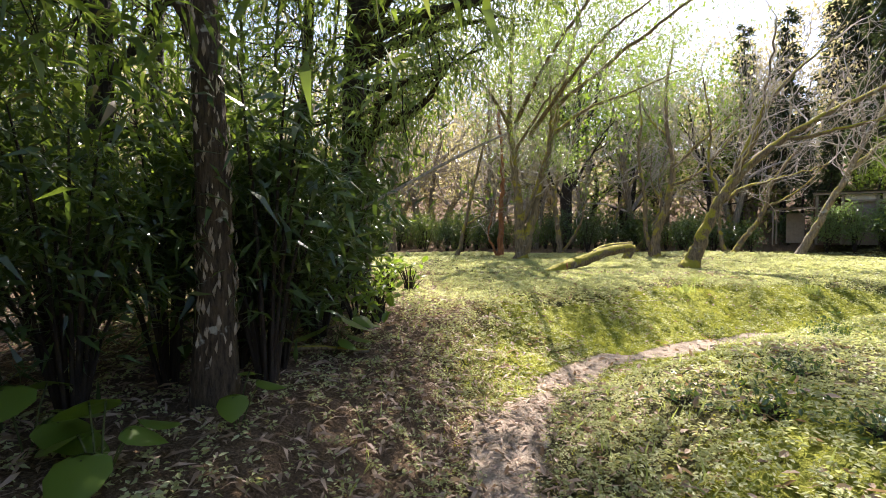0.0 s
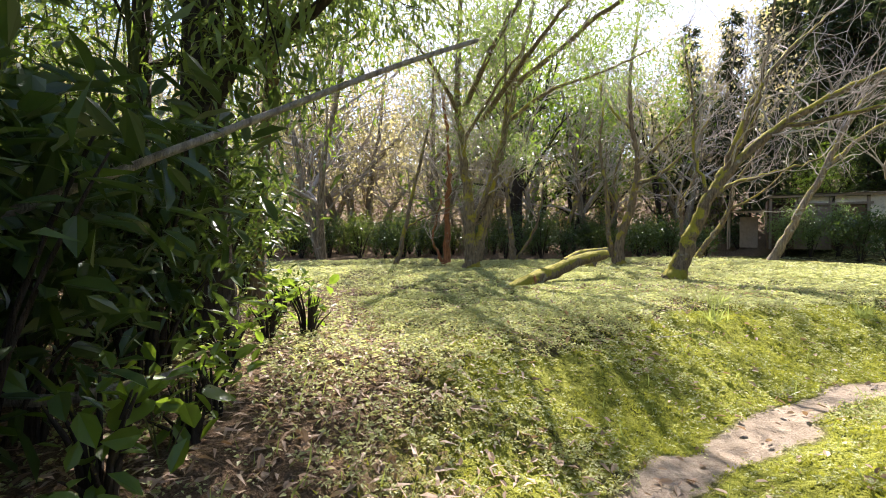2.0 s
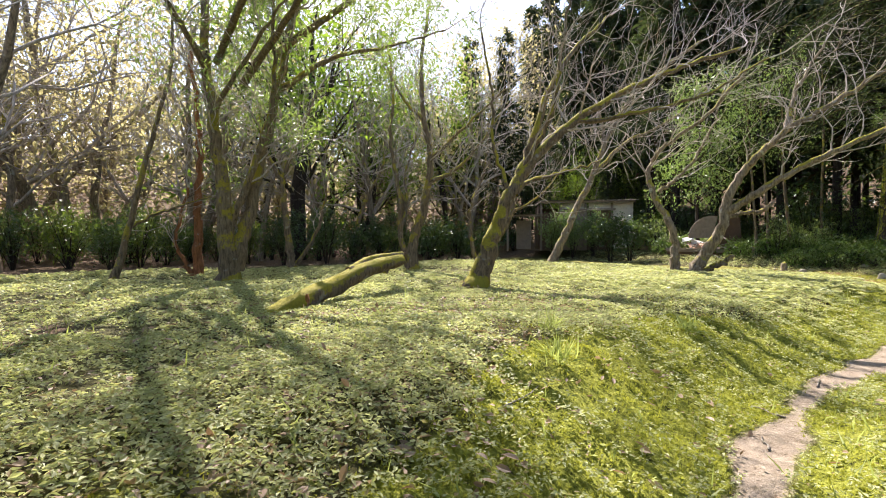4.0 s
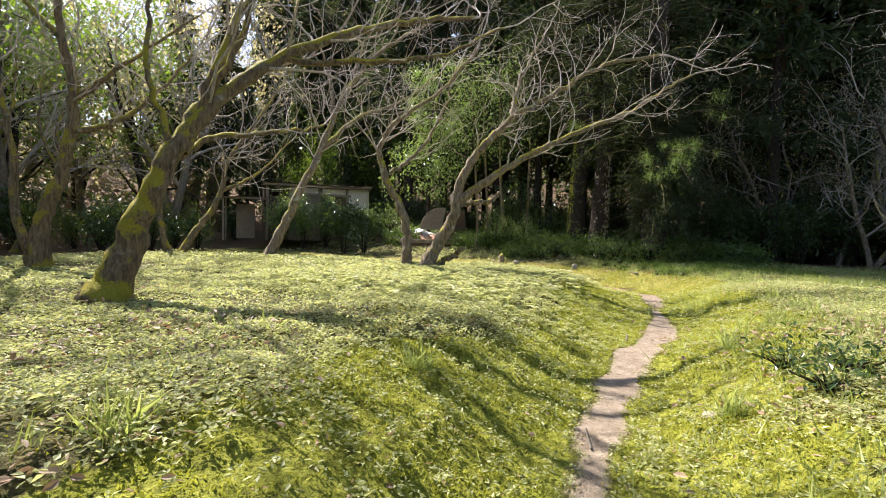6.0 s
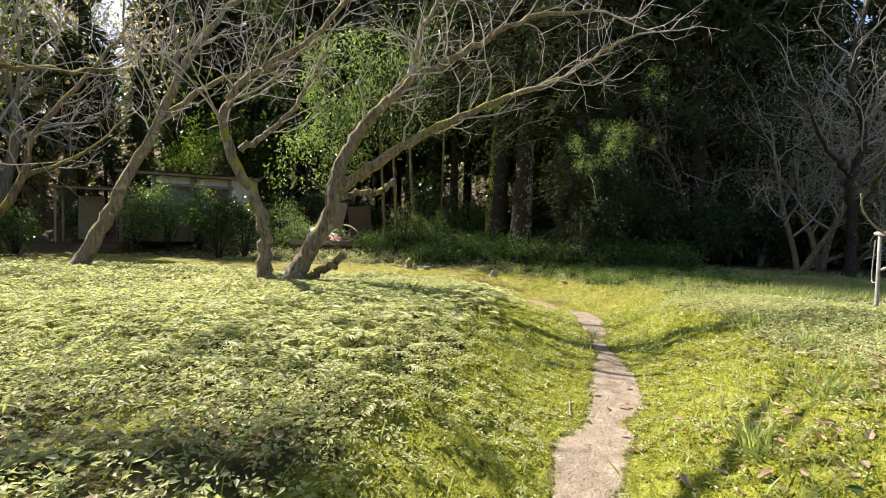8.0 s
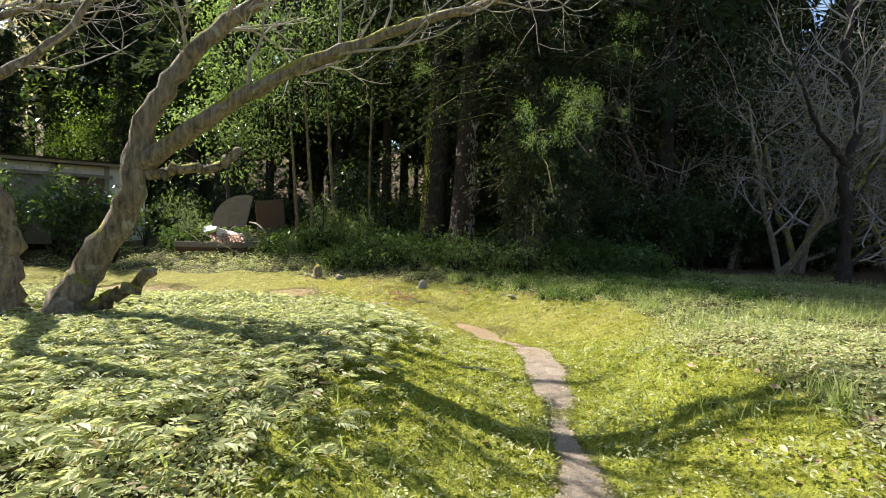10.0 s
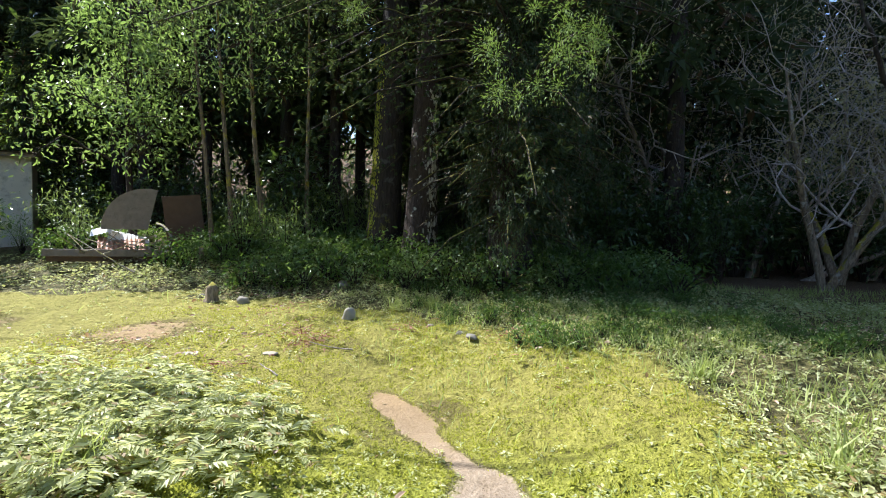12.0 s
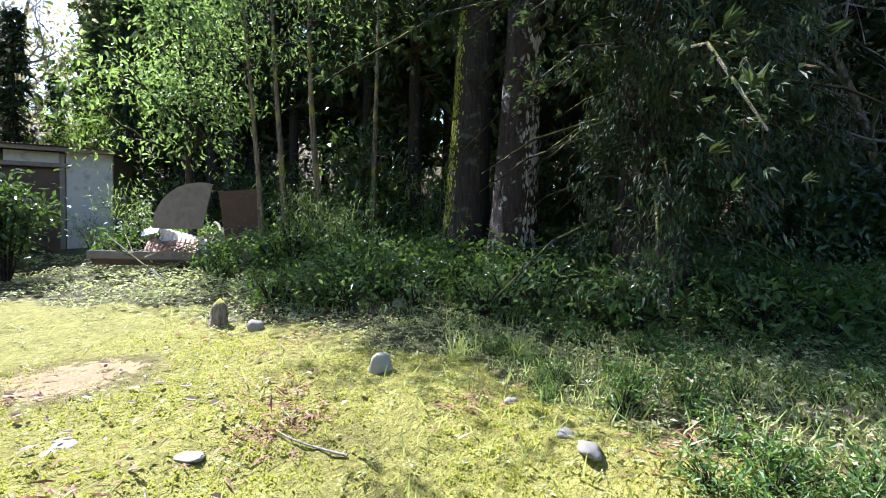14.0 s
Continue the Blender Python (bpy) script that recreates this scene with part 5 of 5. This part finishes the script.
def junk():
    zg = gz(19.3, 15.0)
    # plank along the front of the heap
    a, b = np.array([18.15, 15.75]), np.array([19.25, 14.3])
    for w, dz, off, mat in ((2.0, 0.1, 0.0, "old_board"), (1.9, 0.0, 0.06, "brown_board")):
        ob = new("plank", box_mesh("plank", (w, 0.06, 0.14), M[mat], 0.01))
        ob.matrix_world = pose((a[0] + b[0]) / 2 + off, (a[1] + b[1]) / 2 + off, zg + 0.06 + dz, 0, 1.0, -52.5)
        tagged(ob, "weathered timber plank edging the scrap heap", "plank", "scrap heap")
    for x, y, z, w, l, tx, ty, tz, mat, label in (
            (18.95, 15.3, 0.5, 0.75, 0.8, 20, 14, -38, "white_sheet", "bent white sheet of metal on the scrap heap"),
            (18.85, 15.6, 0.62, 0.4, 0.5, 10, -16, -60, "white_sheet", "small bent white sheet on the scrap heap"),
            (18.6, 15.15, 0.36, 0.8, 0.7, 22, 4, -42, "rust", "rusty corrugated sheet lying on the scrap heap"),
            (19.6, 15.9, 0.35, 1.0, 1.0, -6, 8, 15, "rust", "rusty corrugated sheet lying on the scrap heap")):
        ob = new("metal_sheet", corrugated("metal_sheet", l, w, M[mat], depth=0.006 if mat == "white_sheet" else 0.01, bend=0.1 if mat == "white_sheet" else 0.03))
        ob.matrix_world = pose(x, y, zg + z - 0.15, tx, ty, tz)
        tagged(ob, label, "metal sheet", "scrap heap")
    # rounded board that leans against a brown panel
    n = 20
    pts = [(0, 0)] + [(0.95 * math.cos(t), 1.0 * math.sin(t)) for t in np.linspace(0, math.pi / 2 * 1.15, n)]
    front = np.array([(u, 0.0, v) for u, v in pts])
    back = front + np.array([0, 0.05, 0])
    k = len(pts)
    bm = bmesh.new()
    vs = [bm.verts.new(p) for p in np.vstack([front, back])]
    bm.faces.new(vs[:k])
    bm.faces.new(vs[k:][::-1])
    for i in range(k):
        bm.faces.new((vs[i], vs[i + k], vs[(i + 1) % k + k], vs[(i + 1) % k]))
    bmesh.ops.recalc_face_normals(bm, faces=bm.faces[:])
    me = bpy.data.meshes.new("board")
    bm.to_mesh(me)
    bm.free()
    me.materials.append(M["old_board"])
    root = thing("round_board", (19.5, 14.85, zg + 0.62), "grey rounded board with crossed battens leaning on the heap", "board", turn=130, scale=0.85)
    part("board", me, root)
    for w, at, tilt in ((0.85, (0.35, -0.02, 0.4), 8), (0.85, (0.38, -0.024, 0.42), -72), (0.6, (0.3, -0.02, 0.75), 20)):
        part("batten", box_mesh("batten", (w, 0.03, 0.05), M["brown_board"], 0.004, at, (0, tilt, 0)), root)
    ob = new("panel", box_mesh("panel", (0.75, 0.05, 1.4), M["brown_board"], 0.008))
    ob.matrix_world = pose(20.15, 14.5, zg + 0.68, -6, 6, 128)
    tagged(ob, "brown board panel propped up behind the heap", "panel", "scrap heap")
    ob = new("panel", box_mesh("panel", (0.5, 0.04, 0.45), M["old_board"], 0.006))
    ob.matrix_world = pose(20.2, 17.3, gz(20.2, 17.3) + 0.2, 8, 0, 140)
    tagged(ob, "small grey board standing beside the shed", "panel", "scrap heap")
    for i in range(34):
        x, y = 19.2 + rng.normal() * 0.45, 14.9 + rng.normal() * 0.5
        a, l = rng.random() * 6.283, 0.5 + 1.0 * rng.random()
        lift = 0.15 + 0.35 * rng.random()
        z = zg + 0.1 + 0.3 * rng.random()
        p = np.array([x, y, z])
        d = np.array([math.cos(a), math.sin(a), lift]) * l
        pole("stick", [p - d * 0.4, p + rng.normal(size=3) * 0.03, p + d * 0.6], 0.014, 0.007, "deadwood", "dry dead stick on the scrap heap", "stick", 5)["group"] = "sticks on the heap"
    pole("stake", [(19.9, 15.0, zg + 0.75), (19.65, 14.6, zg + 0.7), (19.3, 14.1, zg + 0.5)], 0.03, 0.025, "deadwood", "squared pale stake across the scrap heap", "stake", 4)
    pole("post", [(18.92, 13.1, gz(18.92, 13.1) - 0.05), (18.92, 13.1, gz(18.92, 13.1) + 0.35)], 0.05, 0.045, "bark_pale", "short weathered post beside the heap", "post")


junk()

# trees and shrubs by the shed
evergreen((19.9, 15.6), 6.5, 0.08, [(-1.0, -0.6, 2.6), (-0.6, -1.4, 2.8), (-1.3, 0.2, 3.2), (-1.0, -1.0, 4.0), (0.2, -1.5, 3.6), (-1.4, 0.9, 2.7)], "evergreen tree with bright glossy leaves over the scrap heap", "bark_dark", "bright", 5200, 0.11, 0.42, (-0.03, -0.02), "oval", 2.2, 1.1, 91, 0.015, 0.18)
for i, (x, y, lx, ly, r, h) in enumerate([(19.35, 13.15, -0.04, 0.07, 0.05, 6.0), (19.55, 12.95, -0.01, 0.04, 0.055, 6.5), (19.9, 12.4, -0.02, 0.05, 0.06, 7.0), (20.4, 11.6, 0.0, 0.03, 0.05, 7.0)]):
    evergreen((x, y), h, r, [], "slim young tree at the wood's edge", "bark", "bright", 1100, 0.1, 0.4, (lx, ly), "narrow", 3.0, 1.0, 95 + i, 0.012, 0.2, "young_tree")
camellia = bush("shrub", "dense dark glossy evergreen shrub by the shed", 1.3, 1.7, 1500, "glossy", 0.11, 0.5, 101, "oval", "shrubs by the shed")
climber = bush("shrub", "tall leafy shrub growing up the shed front", 1.3, 2.5, 1800, "bright", 0.1, 0.5, 102, "oval", "shrubs by the shed")
sasa = bush("shrub", "arching dwarf bamboo with pale narrow leaves", 1.5, 1.6, 560, "willow", 0.17, 0.14, 103, "narrow", "shrubs by the shed", -0.5)
ferny = bush("undergrowth_plant", "low leafy undergrowth at the wood's edge", 0.75, 0.4, 260, "fern", 0.09, 0.4, 104, "narrow", "undergrowth plants", 0.1)
scatter([camellia], [(17.5, 17.0), (17.2, 17.7), (21.3, 12.6)], 0.9, 1.1, 0.02)
scatter([climber], [(17.3, 19.8), (17.9, 19.2), (16.6, 20.4)], 0.85, 1.05, 0.02)
scatter([sasa], [(19.3, 17.9), (19.8, 17.4), (19.4, 16.6), (19.5, 12.0), (19.9, 11.4), (19.2, 11.5), (20.4, 10.7), (20.6, 13.4), (19.3, 12.5), (21.3, 9.2), (21.6, 8.4), (21.0, 7.6)], 0.5, 0.95, 0.02)
fern_spots = []
while len(fern_spots) < 230:
    x, y = slots.uniform(17.2, 20.6), slots.uniform(4.5, 17)
    if x < 18.3 - 0.09 * (y - 6) + (1.0 if y > 11.5 else 0) or math.hypot(x - 19.2, y - 15) < 1.1 or min([9] + [math.hypot(x - a, y - b) for a, b in fern_spots]) < 0.17:
        continue
    fern_spots.append((x, y))
pale_low = bush("undergrowth_plant", "low undergrowth with small pale glossy leaves", 0.6, 0.45, 300, "bright", 0.06, 0.5, 106, "oval", "undergrowth plants", 0.1)
scatter([ferny, pale_low], fern_spots, 0.6, 1.25, 0.02)
green_spots = []
while len(green_spots) < 120:
    x, y = slots.uniform(15.2, 18.6), slots.uniform(3.8, 9.2)
    if x < 15.4 + 0.75 * max(0, y - 6.6) or min([9] + [math.hypot(x - a, y - b) for a, b in green_spots]) < 0.15:
        continue
    green_spots.append((x, y))
scatter([ferny], green_spots, 0.22, 0.5, 0.02)
low_spots = [(1.75, 2.5), (2.0, 2.1), (1.5, 2.9), (2.3, 3.0), (7.0, 5.5), (7.4, 5.3), (7.1, 5.1), (7.8, 5.6), (3.4, 4.2), (3.7, 4.4)]
leafy_low = bush("low_shrub", "low dark-leaved shrub on the bank", 0.42, 0.13, 220, "glossy", 0.045, 0.45, 105, "oval", "low shrubs on the bank", 0.3)
scatter([leafy_low], low_spots, 0.65, 1.0, 0.02)


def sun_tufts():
    """Sprays of the broad cedar's outermost boughs, their sunlight painted in as a lighter green."""
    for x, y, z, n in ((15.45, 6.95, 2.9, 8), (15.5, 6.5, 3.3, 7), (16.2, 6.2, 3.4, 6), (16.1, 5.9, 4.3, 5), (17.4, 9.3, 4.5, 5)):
        root = thing("cedar_bough", (x, y, z), "green bough tip of a cedar, tinted as if sunlit", "bough", "cedar bough tips")
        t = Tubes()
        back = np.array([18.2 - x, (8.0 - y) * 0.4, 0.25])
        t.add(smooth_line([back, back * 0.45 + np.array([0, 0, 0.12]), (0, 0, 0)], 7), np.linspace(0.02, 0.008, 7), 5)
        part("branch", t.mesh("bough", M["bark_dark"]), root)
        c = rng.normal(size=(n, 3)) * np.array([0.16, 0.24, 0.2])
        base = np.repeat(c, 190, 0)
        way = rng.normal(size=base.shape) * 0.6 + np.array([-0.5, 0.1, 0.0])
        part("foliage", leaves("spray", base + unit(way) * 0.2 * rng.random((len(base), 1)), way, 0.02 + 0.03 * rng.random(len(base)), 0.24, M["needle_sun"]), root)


sun_tufts()

# dead and bare wood at the shaded side
bare_tree((19.5, 1.2), -60, [([(0, 0), (0.1, 1.0), (-0.05, 2.2), (0.3, 3.4), (-0.2, 4.8), (0.2, 6.6)], 0.15, 0.05), ([(0.05, 1.6), (0.8, 2.6), (1.5, 3.6), (1.7, 5.0)], 0.08, 0.03), ([(0, 2.4), (-0.9, 3.2), (-1.6, 4.4)], 0.06, 0.02), ([(0.05, 0.2), (0.5, 0.6), (1.3, 1.0), (2.3, 1.3)], 0.07, 0.03)], "dark bare tree with a crooked trunk in the shade", "bark_dark", 8, 1.4)
for a, b, r in (((23.3, 0.9, 0.5), (22.6, -2.6, 2.4), 0.07), ((23.3, 0.8, 0.6), (23.4, -0.6, 1.9), 0.045), ((24.2, 5.3, 1.5), (24.1, 4.2, 4.2), 0.05), ((24.0, 2.9, 1.2), (23.6, -0.6, 3.6), 0.06), ((23.6, 1.9, 0.6), (23.5, 1.2, 2.8), 0.09), ((22.8, 4.0, 1.2), (22.6, 2.4, 2.4), 0.035)):
    a, b = np.array(a), np.array(b)
    a[2] = gz(a[0], a[1]) - 0.05 if a[2] < 0.7 else a[2]
    pole("dead_trunk", [a, (a + b) / 2 + np.array([0.05, 0.08, -0.1]), b], r, r * 0.5, "deadwood", "pale dead trunk leaning in the shaded wood", "dead tree")["group"] = "leaning dead trunks"


def drying_rack():
    root = thing("drying_rack", (12.85, 3.36, gz(12.85, 3.36)), "old tubular drying rack with a bleached pole on top", "rack", turn=-7)
    for x, h in ((-0.72, 0.95), (0.72, 0.95)):
        t = Tubes()
        t.add([(x, 0, -0.05), (x, 0, h * 0.5), (x, 0, h)], [0.025, 0.022, 0.022], 10)
        part("post", t.mesh("post", M["steel"]), root)
        t = Tubes()
        t.add([(x - 0.03, -0.06, h), (x - 0.05, -0.1, h * 0.7), (x - 0.06, -0.12, 0.42)], [0.016] * 3, 8)
        part("strap", t.mesh("strap", M["deadwood"]), root)
        t = Tubes()
        t.add(smooth_line([(x + 0.08, 0.02, 0.9), (x + 0.13, 0.02, 0.6), (x + 0.14, 0.02, 0.35), (x + 0.02, 0.02, 0.33)], 10), [0.007] * 10, 6)
        part("hook", t.mesh("hook", M["steel"]), root)
    t = Tubes()
    t.add([(-1.5, 0, 0.93), (0, 0.02, 0.96), (0.85, 0, 0.98)], [0.03, 0.032, 0.03], 8, 0.04)
    part("rail", t.mesh("rail", M["deadwood"]), root, "bleached wooden rail")
    t = Tubes()
    t.add([(0.74, -0.03, 0.5), (0.0, -0.05, 0.68), (-0.7, -0.03, 0.86)], [0.018] * 3, 8)
    part("brace", t.mesh("brace", M["steel"]), root)
    pole("cut_branch", [(13.85, 2.94, 1.47), (13.55, 3.29, 1.54), (13.15, 3.64, 1.75), (12.75, 3.84, 1.95)], 0.02, 0.008, "deadwood", "dry cut branch laid across the drying rack", "branch")


drying_rack()


def stone(x, y, size, mat, label, seed, sink=0.25):
    r = np.random.default_rng(seed)
    bm = bmesh.new()
    bmesh.ops.create_icosphere(bm, subdivisions=3, radius=1.0)
    off = r.random(3) * 9
    for v in bm.verts:
        n = noise.noise(Vector(v.co * 1.1) + Vector(off)) * 0.35 + noise.noise(Vector(v.co * 3.1) + Vector(off)) * 0.1
        v.co = Vector((v.co.x * size[0], v.co.y * size[1], v.co.z * size[2])) * (1 + n)
    for f in bm.faces:
        f.smooth = True
    me = bpy.data.meshes.new("stone")
    bm.to_mesh(me)
    bm.free()
    me.materials.append(M[mat])
    ob = new("stone", me)
    ob.matrix_world = pose(x, y, gz(x, y) + size[2] * (0.6 - 2 * sink), 0, 0, r.random() * 360)
    tagged(ob, label, "stone", "stones by the path")


stone(16.57, 9.1, (0.085, 0.07, 0.12), "pale_stone", "pale rounded stone set upright in the moss", 1)
stone(15.9, 7.46, (0.08, 0.06, 0.03), "slate", "flat grey stone half buried in herbs", 2)
stone(16.02, 7.6, (0.055, 0.05, 0.025), "stone", "mossy stone half buried in herbs", 3)
stone(17.1, 10.95, (0.09, 0.08, 0.08), "stone", "mossy field stone beside the path", 4)
stone(17.2, 11.7, (0.06, 0.055, 0.045), "slate", "small grey stone beside the path", 5)
stone(16.4, 8.0, (0.045, 0.04, 0.025), "stone", "small pale stone in the moss", 6)
stone(14.9, 10.0, (0.09, 0.06, 0.012), "stone", "flat stone trodden into the path", 7, 0.35)
stone(15.1, 9.3, (0.1, 0.06, 0.012), "stone", "flat stone trodden into the path", 8, 0.35)
stone(17.7, 11.0, (0.05, 0.05, 0.04), "slate", "small grey stone beside the path", 9)
stone(7.0, 6.1, (0.06, 0.05, 0.03), "stone", "small pale stone in the moss", 10)
stone(18.2, 9.9, (0.08, 0.08, 0.06), "stone", "small pale stone in the undergrowth", 11)
stump(17.0, 11.4, 0.03, 0.08, 0.26, "low rotten stump beside the path", "bark_pale")
for i, (x, y, a, l) in enumerate([(6.3, 6.75, 0.3, 0.35), (5.3, 6.6, 1.2, 0.3), (9.3, 6.9, 0.1, 0.4), (12.4, 7.3, 2.4, 0.35), (4.6, 6.4, 0.6, 0.25), (10.7, 7.1, 2.9, 0.3), (15.5, 8.6, 1.7, 0.45), (2.9, 7.1, 0.4, 0.6), (1.3, 3.6, 1.9, 0.3), (14.6, 8.9, 0.9, 0.4), (0.6, 5.6, 0.2, 0.4), (13.6, 8.4, 0.5, 0.4)]):
    pts = []
    for f in (0, 0.35, 0.7, 1.0):
        px, py = x + math.cos(a) * l * f + 0.02 * math.sin(9 * f + i), y + math.sin(a) * l * f
        pts.append((px, py, gz(px, py) + 0.012))
    pole("twig", pts, 0.008, 0.004, "deadwood", "dry fallen twig on the ground", "twig", 5)["group"] = "fallen twigs"
remove(wood)
remove(bushes)
remove([big_leaf, whorl, tangle, sprout, camellia, climber, sasa, ferny, pale_low, leafy_low])
